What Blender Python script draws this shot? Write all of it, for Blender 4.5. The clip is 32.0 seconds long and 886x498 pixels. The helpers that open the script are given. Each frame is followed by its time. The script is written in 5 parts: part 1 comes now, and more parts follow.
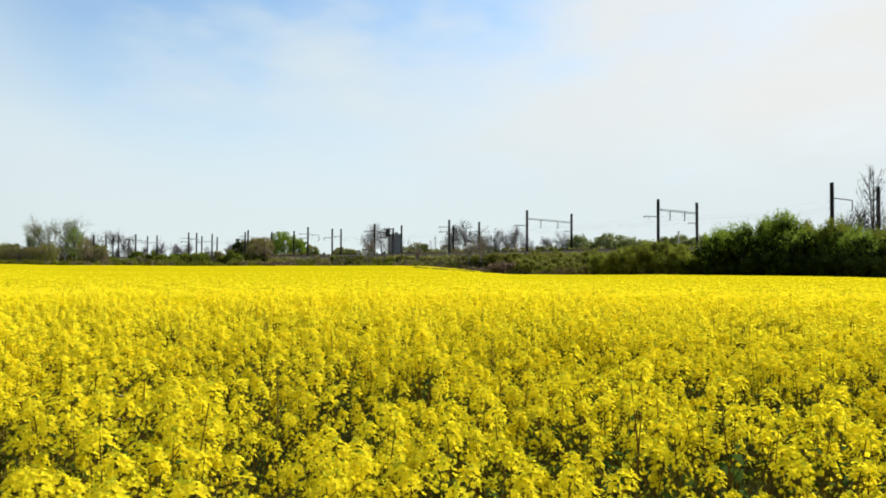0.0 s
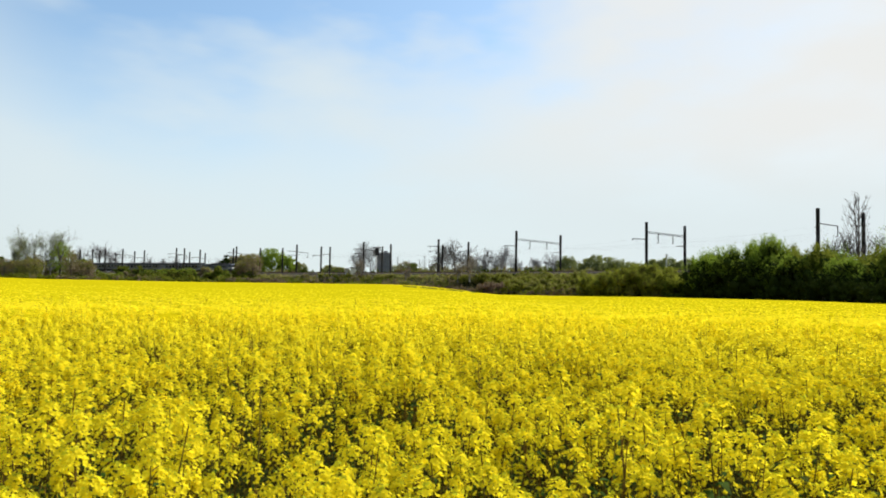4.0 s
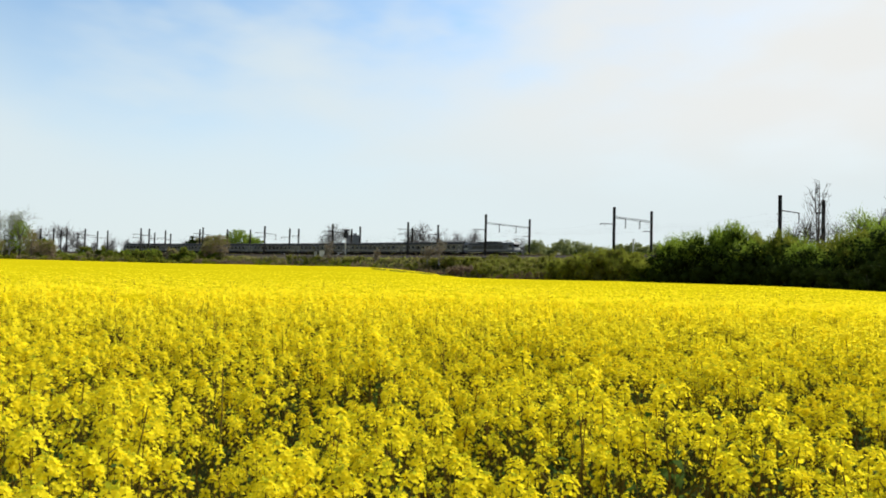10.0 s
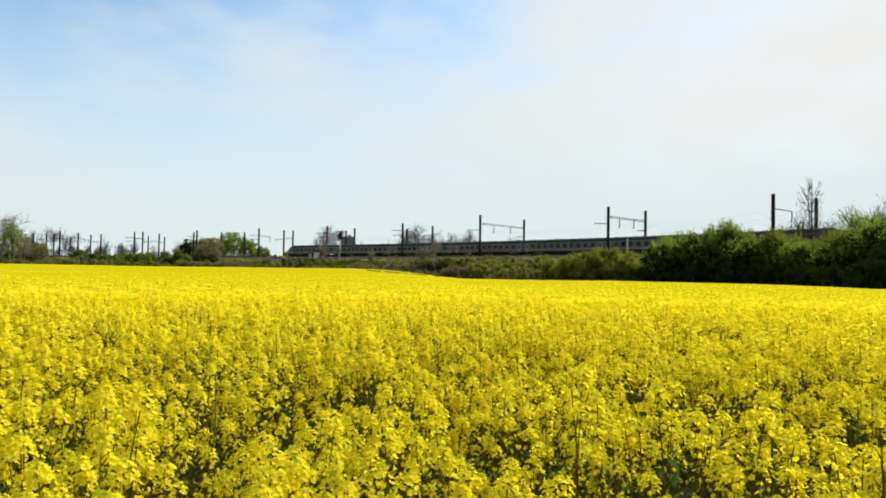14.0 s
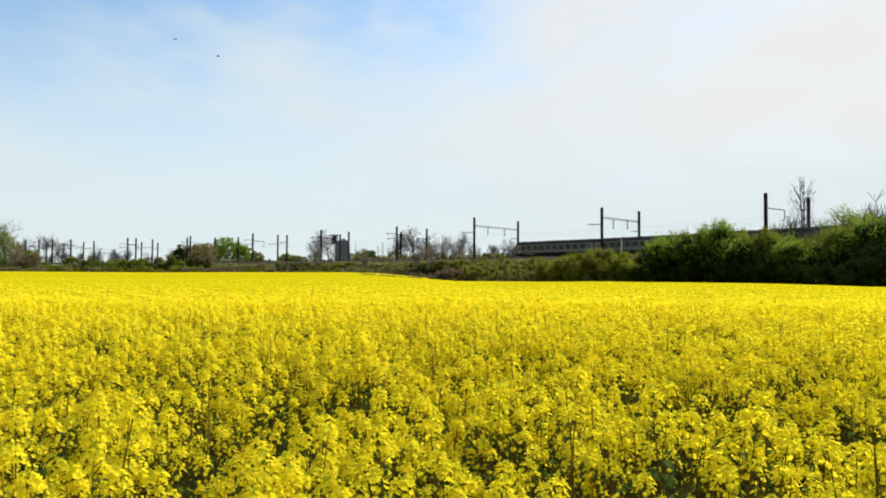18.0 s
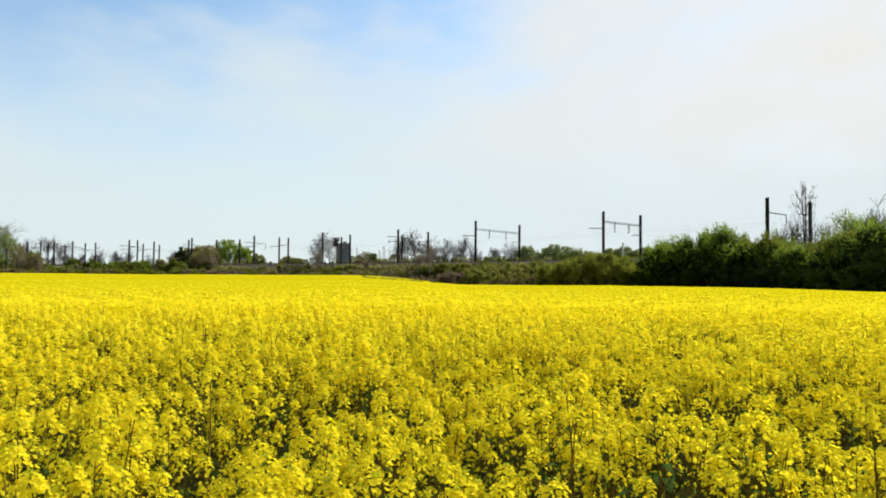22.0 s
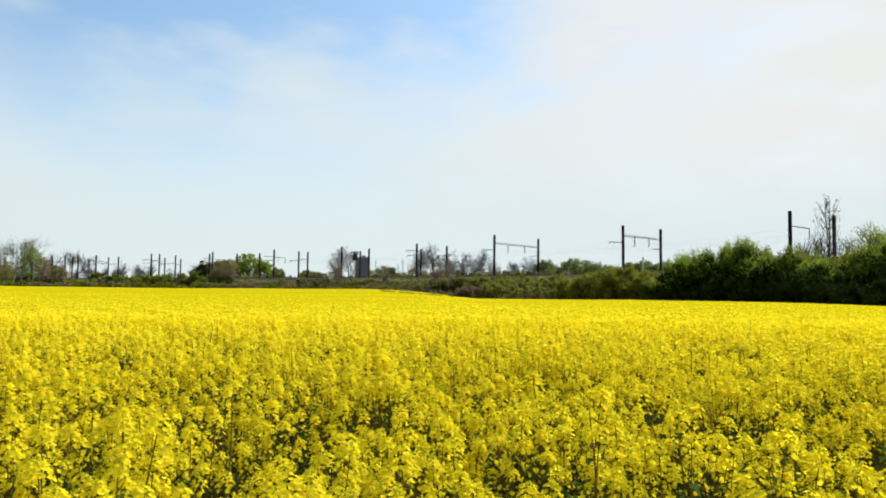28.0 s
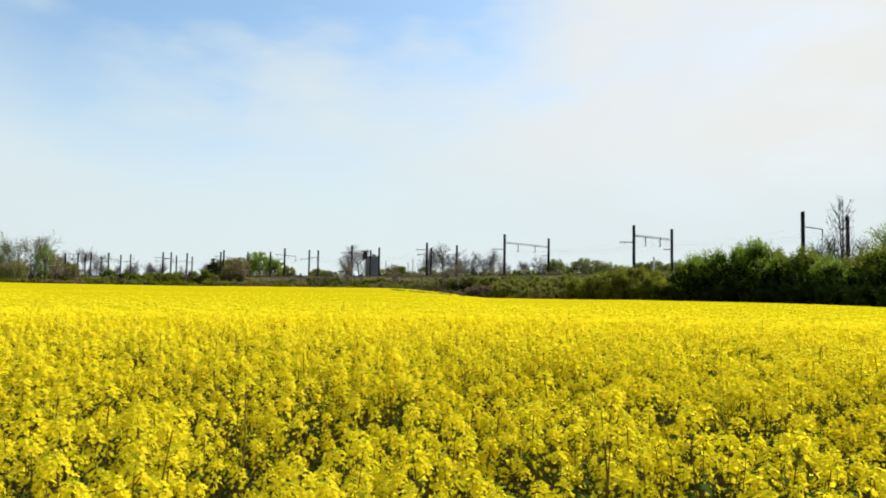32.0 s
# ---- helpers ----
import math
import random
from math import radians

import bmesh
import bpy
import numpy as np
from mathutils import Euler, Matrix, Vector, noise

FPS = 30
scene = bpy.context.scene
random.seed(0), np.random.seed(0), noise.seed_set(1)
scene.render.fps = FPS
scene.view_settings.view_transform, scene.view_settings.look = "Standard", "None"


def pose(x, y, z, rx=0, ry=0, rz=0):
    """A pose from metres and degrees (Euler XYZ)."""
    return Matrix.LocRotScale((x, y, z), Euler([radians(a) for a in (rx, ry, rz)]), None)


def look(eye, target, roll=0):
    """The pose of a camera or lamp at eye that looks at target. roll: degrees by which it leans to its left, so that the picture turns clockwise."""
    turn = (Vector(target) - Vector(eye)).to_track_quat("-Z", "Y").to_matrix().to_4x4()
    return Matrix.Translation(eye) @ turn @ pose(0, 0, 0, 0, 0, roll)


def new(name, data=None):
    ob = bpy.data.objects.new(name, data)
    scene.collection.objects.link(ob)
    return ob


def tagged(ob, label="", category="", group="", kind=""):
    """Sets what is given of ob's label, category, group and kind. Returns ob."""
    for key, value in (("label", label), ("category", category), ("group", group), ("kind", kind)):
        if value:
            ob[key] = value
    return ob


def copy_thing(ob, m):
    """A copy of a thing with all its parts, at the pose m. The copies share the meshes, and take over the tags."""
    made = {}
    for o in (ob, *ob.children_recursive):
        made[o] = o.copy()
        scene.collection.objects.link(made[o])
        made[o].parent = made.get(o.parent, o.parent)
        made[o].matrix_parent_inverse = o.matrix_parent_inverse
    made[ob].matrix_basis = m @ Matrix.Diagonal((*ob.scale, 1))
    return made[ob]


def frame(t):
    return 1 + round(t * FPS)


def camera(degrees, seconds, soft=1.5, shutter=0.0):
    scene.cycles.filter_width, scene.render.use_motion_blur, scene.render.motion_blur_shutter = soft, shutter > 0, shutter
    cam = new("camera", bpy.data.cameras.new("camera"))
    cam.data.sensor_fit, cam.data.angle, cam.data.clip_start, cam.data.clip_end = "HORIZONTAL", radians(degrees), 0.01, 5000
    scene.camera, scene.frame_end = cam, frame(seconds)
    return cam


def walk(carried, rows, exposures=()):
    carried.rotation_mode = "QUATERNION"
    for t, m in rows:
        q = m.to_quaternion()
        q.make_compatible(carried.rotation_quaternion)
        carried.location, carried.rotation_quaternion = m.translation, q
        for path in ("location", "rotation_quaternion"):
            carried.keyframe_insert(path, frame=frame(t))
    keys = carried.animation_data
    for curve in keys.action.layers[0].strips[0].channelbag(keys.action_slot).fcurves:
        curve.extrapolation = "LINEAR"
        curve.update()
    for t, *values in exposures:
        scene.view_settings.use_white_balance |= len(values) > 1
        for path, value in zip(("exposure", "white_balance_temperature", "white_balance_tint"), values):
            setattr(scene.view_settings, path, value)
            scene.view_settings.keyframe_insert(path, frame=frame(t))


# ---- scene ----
cam = camera(65.02, 32.0, soft=1.85)
PATH = [
    (0.0, pose(-0.038, -0.020, 1.735, 91.601, -0.273, 2.641)),
    (0.5, pose(-0.041, -0.007, 1.735, 91.642, -0.414, 2.363)),
    (1.0, pose(-0.047, 0.017, 1.729, 91.862, -0.530, 2.172)),
    (1.5, pose(-0.037, 0.012, 1.732, 92.225, -0.609, 2.132)),
    (2.0, pose(-0.035, 0.012, 1.745, 92.698, -0.814, 2.126)),
    (2.5, pose(-0.031, 0.004, 1.748, 93.032, -0.927, 2.111)),
    (3.0, pose(-0.035, 0.003, 1.743, 93.242, -0.974, 2.068)),
    (3.5, pose(-0.034, -0.000, 1.743, 93.258, -1.025, 1.950)),
    (5.5, pose(-0.014, 0.011, 1.746, 92.869, -1.134, 0.702)),
    (6.0, pose(-0.011, 0.010, 1.748, 92.840, -1.079, 0.421)),
    (6.5, pose(-0.009, 0.004, 1.749, 92.810, -1.075, 0.291)),
    (7.0, pose(-0.010, -0.006, 1.745, 92.733, -1.046, 0.186)),
    (7.5, pose(-0.007, -0.014, 1.749, 92.612, -1.051, 0.075)),
    (8.0, pose(-0.007, -0.004, 1.745, 92.457, -1.090, -0.085)),
    (8.5, pose(0.000, 0.002, 1.742, 92.324, -1.131, -0.230)),
    (9.0, pose(0.003, -0.006, 1.746, 92.169, -1.292, -0.437)),
    (9.5, pose(0.001, -0.010, 1.744, 92.041, -1.351, -0.591)),
    (10.0, pose(-0.002, -0.012, 1.741, 91.869, -1.479, -0.803)),
    (10.5, pose(-0.001, -0.011, 1.739, 91.674, -1.522, -0.977)),
    (11.0, pose(-0.003, -0.003, 1.736, 91.532, -1.570, -1.162)),
    (11.5, pose(-0.001, -0.008, 1.737, 91.503, -1.496, -1.278)),
    (12.0, pose(-0.001, -0.007, 1.740, 91.575, -1.394, -1.313)),
    (12.5, pose(0.001, -0.011, 1.741, 91.676, -1.299, -1.305)),
    (13.0, pose(0.001, -0.003, 1.740, 91.816, -1.154, -1.272)),
    (13.5, pose(0.004, -0.001, 1.742, 91.884, -1.098, -1.240)),
    (14.0, pose(0.005, -0.003, 1.742, 91.955, -1.002, -1.227)),
    (14.5, pose(0.003, -0.001, 1.740, 91.993, -0.978, -1.231)),
    (16.5, pose(0.005, 0.003, 1.743, 92.266, -0.432, -1.427)),
    (17.0, pose(0.014, 0.000, 1.742, 92.215, -0.305, -1.522)),
    (17.5, pose(0.016, -0.002, 1.744, 92.185, -0.291, -1.600)),
    (18.0, pose(0.013, -0.001, 1.745, 92.181, -0.332, -1.668)),
    (18.5, pose(0.016, -0.005, 1.745, 92.209, -0.377, -1.723)),
    (19.0, pose(0.015, -0.005, 1.742, 92.255, -0.400, -1.766)),
    (19.5, pose(0.019, -0.011, 1.745, 92.270, -0.425, -1.789)),
    (20.0, pose(0.017, -0.014, 1.747, 92.301, -0.496, -1.826)),
    (20.5, pose(0.021, -0.021, 1.745, 92.333, -0.477, -1.796)),
    (21.0, pose(0.015, -0.014, 1.741, 92.358, -0.461, -1.728)),
    (21.5, pose(0.010, -0.009, 1.746, 92.395, -0.520, -1.649)),
    (22.0, pose(0.012, -0.011, 1.744, 92.446, -0.576, -1.571)),
    (22.5, pose(0.009, -0.009, 1.743, 92.519, -0.658, -1.467)),
    (23.0, pose(0.011, -0.005, 1.743, 92.669, -0.698, -1.246)),
    (23.5, pose(0.004, -0.010, 1.747, 92.856, -0.729, -0.908)),
    (24.0, pose(-0.001, -0.017, 1.747, 93.055, -0.691, -0.528)),
    (24.5, pose(0.001, -0.017, 1.746, 93.231, -0.659, -0.226)),
    (25.0, pose(0.009, -0.005, 1.744, 93.366, -0.627, -0.038)),
    (25.5, pose(0.015, 0.002, 1.743, 93.447, -0.649, 0.007)),
    (27.5, pose(-0.002, -0.003, 1.752, 93.598, -0.602, -0.071)),
    (28.0, pose(-0.000, 0.000, 1.750, 93.582, -0.649, -0.041)),
    (28.5, pose(-0.006, 0.003, 1.751, 93.561, -0.688, 0.035)),
    (29.0, pose(-0.003, -0.004, 1.752, 93.509, -0.664, 0.158)),
    (29.5, pose(-0.006, -0.008, 1.752, 93.516, -0.720, 0.306)),
    (30.0, pose(-0.005, -0.010, 1.752, 93.527, -0.779, 0.446)),
    (30.5, pose(-0.010, -0.012, 1.749, 93.530, -0.816, 0.554)),
    (31.0, pose(-0.007, -0.022, 1.753, 93.512, -0.864, 0.636)),
    (31.5, pose(-0.007, -0.019, 1.751, 93.523, -0.934, 0.699)),
    (32.0, pose(-0.012, -0.016, 1.750, 93.502, -0.967, 0.772)),
]
walk(cam, PATH)

# ---- light ----
SUN_TURN, SUN_HEIGHT = 50.0, 37.0      # degrees right of the way ahead, above the horizon
to_sun = Vector((math.sin(radians(SUN_TURN)) * math.cos(radians(SUN_HEIGHT)),
                 math.cos(radians(SUN_TURN)) * math.cos(radians(SUN_HEIGHT)), math.sin(radians(SUN_HEIGHT))))
sun = new("sun", bpy.data.lights.new("sun", "SUN"))
sun.data.energy, sun.data.angle, sun.data.color = 5.45, radians(0.6), (1.0, 0.95, 0.86)
sun.matrix_basis = look((0, 0, 60), Vector((0, 0, 60)) - to_sun)
scene.view_settings.exposure = 0.0


def build_sky():
    """Thin bright cloud over a blue sky, whitest low down and towards the sun."""
    world = bpy.data.worlds.new("sky")
    scene.world = world
    world.use_nodes = True
    nt = world.node_tree
    nt.nodes.clear()
    n, link = nt.nodes.new, nt.links.new
    out, back = n("ShaderNodeOutputWorld"), n("ShaderNodeBackground")
    sky = n("ShaderNodeTexSky")
    sky.sky_type, sky.sun_disc = "NISHITA", False
    sky.sun_elevation, sky.sun_rotation = radians(SUN_HEIGHT), radians(SUN_TURN)
    sky.air_density, sky.dust_density, sky.ozone_density = 1.0, 0.6, 1.6
    tex = n("ShaderNodeTexCoord")
    split = n("ShaderNodeSeparateXYZ")
    link(tex.outputs["Generated"], split.inputs[0])

    def maths(op, a, b=None, clamp=False):
        m = n("ShaderNodeMath")
        m.operation, m.use_clamp = op, clamp
        for i, v in enumerate((a, b)):
            if v is None:
                continue
            if isinstance(v, (int, float)):
                m.inputs[i].default_value = v
            else:
                link(v, m.inputs[i])
        return m.outputs[0]

    def ramp(v, lo, hi, a=0.0, b=1.0):
        m = n("ShaderNodeMapRange")
        m.interpolation_type = "SMOOTHSTEP"
        link(v, m.inputs["Value"])
        for key, val in (("From Min", lo), ("From Max", hi), ("To Min", a), ("To Max", b)):
            m.inputs[key].default_value = val
        return m.outputs[0]

    def cloud(scale, detail, offset, stretch):
        mp = n("ShaderNodeMapping")
        mp.inputs["Location"].default_value = offset
        mp.inputs["Scale"].default_value = stretch
        link(tex.outputs["Generated"], mp.inputs["Vector"])
        t = n("ShaderNodeTexNoise")
        t.inputs["Scale"].default_value, t.inputs["Detail"].default_value = scale, detail
        t.inputs["Roughness"].default_value = 0.5
        link(mp.outputs[0], t.inputs["Vector"])
        return t.outputs["Fac"]

    broad = cloud(2.6, 2.0, (0.9, 0.2, 0.4), (1.0, 1.0, 2.2))
    fine = cloud(7.0, 3.0, (0.3, 0.7, 0.1), (1.0, 1.0, 2.6))
    height = split.outputs["Z"]
    dot = n("ShaderNodeVectorMath")
    dot.operation = "DOT_PRODUCT"
    link(tex.outputs["Generated"], dot.inputs[0])
    dot.inputs[1].default_value = to_sun
    near_sun = dot.outputs["Value"]
    # how far the blue shows through
    ragged = maths("ADD", maths("MULTIPLY", broad, 0.65), maths("MULTIPLY", fine, 0.35))
    edge = maths("ADD", near_sun, maths("MULTIPLY", maths("SUBTRACT", 0.5, ragged), 0.9))
    open_sky = maths("MULTIPLY", ramp(height, 0.04, 0.46), ramp(edge, 0.92, 0.50))
    blue = maths("MULTIPLY", open_sky, ramp(ragged, 0.38, 0.60, 0.15, 0.85), clamp=True)
    # openings in the thin cloud
    for way, wide, depth in (((-0.024, 0.924, 0.383), 0.976, 0.50), ((-0.382, 0.859, 0.342), 0.972, 0.30)):
        towards = n("ShaderNodeVectorMath")
        towards.operation = "DOT_PRODUCT"
        link(tex.outputs["Generated"], towards.inputs[0])
        towards.inputs[1].default_value = way
        gap = maths("MULTIPLY", ramp(towards.outputs["Value"], wide, 0.999, 0.0, depth), ramp(ragged, 0.34, 0.58, 0.6, 1.2))
        blue = maths("ADD", blue, gap, clamp=True)
    blue = maths("ADD", maths("MULTIPLY", blue, 0.80), ramp(near_sun, 0.85, 0.35, 0.0, 0.07), clamp=True)
    deep = n("ShaderNodeMix")
    deep.data_type = "RGBA"
    deep.blend_type = "MULTIPLY"
    deep.inputs["Factor"].default_value = 1.0
    link(sky.outputs[0], deep.inputs["A"])
    deep.inputs["B"].default_value = (0.150, 0.180, 0.186, 1)
    white = n("ShaderNodeMix")
    white.data_type = "RGBA"
    link(maths("MULTIPLY", ramp(near_sun, 0.45, 0.92), ramp(height, 0.08, 0.22)), white.inputs["Factor"])
    white.inputs["A"].default_value = (0.74, 0.825, 0.845, 1)
    white.inputs["B"].default_value = (0.85, 0.86, 0.845, 1)
    mix = n("ShaderNodeMix")
    mix.data_type = "RGBA"
    link(blue, mix.inputs["Factor"])
    link(white.outputs["Result"], mix.inputs["A"])
    link(deep.outputs["Result"], mix.inputs["B"])
    link(mix.outputs["Result"], back.inputs["Color"])
    link(ramp(near_sun, -0.55, 0.20, 0.36, 1.0), back.inputs["Strength"])
    link(back.outputs[0], out.inputs[0])


build_sky()


# ---- materials ----
def material(name, colour, rough=0.8, metal=0.0, vary=0.25, scale=3.0, second=None, bump=0.0, bump_scale=20.0,
             island=0.0, each=0.0, through_light=0.0, spec=0.3):
    """A worn surface: a base colour that drifts at two scales towards a second colour, with grain and relief.
    island, each: how much single pieces differ; through_light: the share of light that passes through a leaf."""
    m = bpy.data.materials.new(name)
    m.use_nodes = True
    nt = m.node_tree
    n, link = nt.nodes.new, nt.links.new
    bsdf = nt.nodes["Principled BSDF"]
    out = nt.nodes["Material Output"]
    bsdf.inputs["Roughness"].default_value, bsdf.inputs["Metallic"].default_value = rough, metal
    bsdf.inputs["Specular IOR Level"].default_value = spec
    tex = n("ShaderNodeTexCoord")
    big, small = n("ShaderNodeTexNoise"), n("ShaderNodeTexNoise")
    big.inputs["Scale"].default_value, big.inputs["Detail"].default_value = scale, 4
    small.inputs["Scale"].default_value, small.inputs["Detail"].default_value = scale * 11, 3
    for t in (big, small):
        link(tex.outputs["Object"], t.inputs["Vector"])
    mix = n("ShaderNodeMix")
    mix.data_type = "RGBA"
    other = second if second else tuple(c * (1 - vary) for c in colour)
    mix.inputs["A"].default_value = (*colour, 1)
    mix.inputs["B"].default_value = (*other, 1)
    r = n("ShaderNodeMapRange")
    r.inputs["From Min"].default_value, r.inputs["From Max"].default_value = 0.36, 0.64
    link(big.outputs["Fac"], r.inputs["Value"])
    link(r.outputs[0], mix.inputs["Factor"])
    hsv = n("ShaderNodeHueSaturation")
    link(mix.outputs["Result"], hsv.inputs["Color"])
    val = n("ShaderNodeMapRange")
    val.inputs["From Min"].default_value, val.inputs["From Max"].default_value = 0.3, 0.7
    val.inputs["To Min"].default_value, val.inputs["To Max"].default_value = 1 - vary * 0.5, 1 + vary * 0.5
    link(small.outputs["Fac"], val.inputs["Value"])
    value = val.outputs[0]
    if island or each:
        if island:
            source, amount = n("ShaderNodeNewGeometry").outputs["Random Per Island"], island
        else:
            source, amount = n("ShaderNodeObjectInfo").outputs["Random"], each
        piece = n("ShaderNodeMapRange")
        piece.inputs["To Min"].default_value, piece.inputs["To Max"].default_value = 1 - amount, 1 + amount
        link(source, piece.inputs["Value"])
        mul = n("ShaderNodeMath")
        mul.operation = "MULTIPLY"
        link(value, mul.inputs[0])
        link(piece.outputs[0], mul.inputs[1])
        value = mul.outputs[0]
        hue = n("ShaderNodeMapRange")
        hue.inputs["To Min"].default_value, hue.inputs["To Max"].default_value = 0.5 - amount * 0.035, 0.5 + amount * 0.035
        link(source, hue.inputs["Value"])
        link(hue.outputs[0], hsv.inputs["Hue"])
    link(value, hsv.inputs["Value"])
    link(hsv.outputs[0], bsdf.inputs["Base Color"])
    if bump:
        grain, b = n("ShaderNodeTexNoise"), n("ShaderNodeBump")
        grain.inputs["Scale"].default_value, grain.inputs["Detail"].default_value = bump_scale, 5
        link(tex.outputs["Object"], grain.inputs["Vector"])
        link(grain.outputs["Fac"], b.inputs["Height"])
        b.inputs["Strength"].default_value = bump
        link(b.outputs[0], bsdf.inputs["Normal"])
    if through_light:
        tr, sh = n("ShaderNodeBsdfTranslucent"), n("ShaderNodeMixShader")
        link(hsv.outputs[0], tr.inputs["Color"])
        sh.inputs[0].default_value = through_light
        link(bsdf.outputs[0], sh.inputs[1])
        link(tr.outputs[0], sh.inputs[2])
        link(sh.outputs[0], out.inputs["Surface"])
    return m


M = {}
M["petal"] = material("petal", (0.95, 0.845, 0.036), 0.6, 0, 0.08, 3, (0.94, 0.815, 0.030), island=0.09, through_light=0.54, spec=0.0)
M["bud"] = material("bud", (0.62, 0.58, 0.025), 0.6, 0, 0.2, 3, (0.46, 0.46, 0.03), island=0.25, through_light=0.4, spec=0.0)
M["stem"] = material("rape_stem", (0.12, 0.12, 0.022), 0.9, 0, 0.3, 6, (0.16, 0.085, 0.022), island=0.2, spec=0.0)
M["rape_leaf"] = material("rape_leaf", (0.050, 0.100, 0.014), 0.8, 0, 0.3, 8, (0.065, 0.10, 0.018), island=0.25, through_light=0.35, spec=0.02)
M["crop"] = material("crop_sheet", (0.50, 0.42, 0.005), 0.9, 0, 0.10, 0.35, (0.47, 0.39, 0.005), bump=0.15, bump_scale=6, spec=0.0)
M["meadow"] = material("meadow", (0.036, 0.042, 0.012), 0.95, 0, 0.3, 0.05, (0.045, 0.040, 0.016), bump=0.4, bump_scale=3, spec=0.0)
M["bank"] = material("bank", (0.065, 0.07, 0.025), 0.95, 0, 0.35, 0.12, (0.10, 0.075, 0.048), bump=0.6, bump_scale=2)
M["ballast"] = material("ballast", (0.095, 0.078, 0.060), 0.95, 0, 0.4, 1.5, (0.065, 0.05, 0.04), bump=0.8, bump_scale=14)
M["rail"] = material("rail_steel", (0.12, 0.075, 0.05), 0.6, 0.5, 0.3, 3)
M["leaf"] = material("leaf", (0.092, 0.148, 0.015), 0.85, 0, 0.3, 0.4, (0.080, 0.105, 0.012), island=0.2, through_light=0.5, spec=0.04)
# young-leaf green, also painted on crown tops as sunlight
M["leaf_young_lit"] = material("leaf_young_lit", (0.265, 0.36, 0.045), 0.8, 0, 0.3, 0.4, (0.18, 0.26, 0.035), island=0.2, through_light=0.6, spec=0.04)
M["leaf_olive"] = material("leaf_olive", (0.245, 0.27, 0.036), 0.85, 0, 0.3, 0.3, (0.175, 0.195, 0.028), island=0.18, through_light=0.55, spec=0.04)
# colour of the crown cores, standing for shade between the leaves
M["leaf_inner_shade"] = material("leaf_inner_shade", (0.12, 0.12, 0.024), 0.9, 0, 0.3, 0.6, (0.09, 0.085, 0.022), spec=0.0)
M["scrub_mauve"] = material("mauve_scrub", (0.21, 0.14, 0.115), 0.9, 0, 0.3, 0.5, (0.17, 0.125, 0.085), island=0.18, through_light=0.45, spec=0.03)
# also the near-black tone painted as shade at the hedge's foot
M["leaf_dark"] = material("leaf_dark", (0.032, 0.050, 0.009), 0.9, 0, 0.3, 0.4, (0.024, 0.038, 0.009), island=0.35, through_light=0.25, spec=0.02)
M["twig_scrub"] = material("scrub", (0.30, 0.225, 0.15), 0.9, 0, 0.3, 0.5, (0.24, 0.21, 0.11), island=0.18, through_light=0.45)
M["grass"] = material("grass", (0.28, 0.30, 0.060), 0.8, 0, 0.3, 0.3, (0.30, 0.26, 0.10), island=0.18, through_light=0.58)
# far foliage, its green paled and dulled to imitate distance haze
M["leaf_hazed"] = material("leaf_hazed", (0.23, 0.27, 0.105), 0.8, 0, 0.3, 0.3, (0.20, 0.225, 0.085), island=0.15, through_light=0.66, spec=0.1)
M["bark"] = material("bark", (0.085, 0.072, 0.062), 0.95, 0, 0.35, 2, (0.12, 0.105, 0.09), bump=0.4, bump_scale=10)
# bark lightened to grey to stand in for the haze of distance
M["bark_hazed"] = material("bark_haze_grey", (0.27, 0.26, 0.26), 0.95, 0, 0.3, 1)
M["post"] = material("dark_steel", (0.013, 0.014, 0.015), 0.9, 0.0, 0.35, 1.5, (0.021, 0.018, 0.016), bump=0.2)
M["wire"] = material("wire", (0.10, 0.10, 0.10), 0.6, 0.5, 0.2, 1)
M["ceramic"] = material("insulator", (0.10, 0.06, 0.045), 0.25, 0, 0.2, 5, spec=0.5)
M["concrete"] = material("concrete", (0.30, 0.32, 0.34), 0.9, 0, 0.25, 0.4, (0.22, 0.24, 0.26), bump=0.3, bump_scale=5)
M["concrete_dark"] = material("weathered_concrete", (0.24, 0.255, 0.27), 0.9, 0, 0.3, 0.5, bump=0.3)
M["white_paint"] = material("white_paint", (0.72, 0.72, 0.68), 0.6, 0, 0.2, 2, (0.58, 0.57, 0.52))
M["black_paint"] = material("black_paint", (0.012, 0.012, 0.013), 0.5, 0, 0.3, 3)
M["grey_paint"] = material("grey_paint", (0.42, 0.42, 0.40), 0.6, 0, 0.2, 2)
M["coach_body"] = material("coach_grey", (0.165, 0.17, 0.17), 0.28, 0.0, 0.2, 0.5, (0.135, 0.14, 0.14), spec=0.6)
M["coach_band"] = material("coach_band", (0.115, 0.12, 0.12), 0.28, 0.0, 0.2, 0.5, spec=0.6)
M["coach_roof"] = material("coach_roof", (0.022, 0.025, 0.029), 0.8, 0.0, 0.3, 0.8, (0.034, 0.033, 0.033))
M["under"] = material("underframe", (0.030, 0.027, 0.024), 0.9, 0.1, 0.3, 2)
M["glass"] = material("tinted_glass", (0.012, 0.014, 0.016), 0.12, 0, 0.1, 1, spec=0.6)
M["loco_blue"] = material("loco_grey_blue", (0.10, 0.115, 0.15), 0.4, 0.1, 0.2, 0.6, (0.13, 0.145, 0.18))
M["loco_white"] = material("loco_pale", (0.40, 0.42, 0.40), 0.55, 0.05, 0.2, 0.8)
M["loco_dark"] = material("loco_grille", (0.045, 0.048, 0.06), 0.55, 0.2, 0.3, 1)
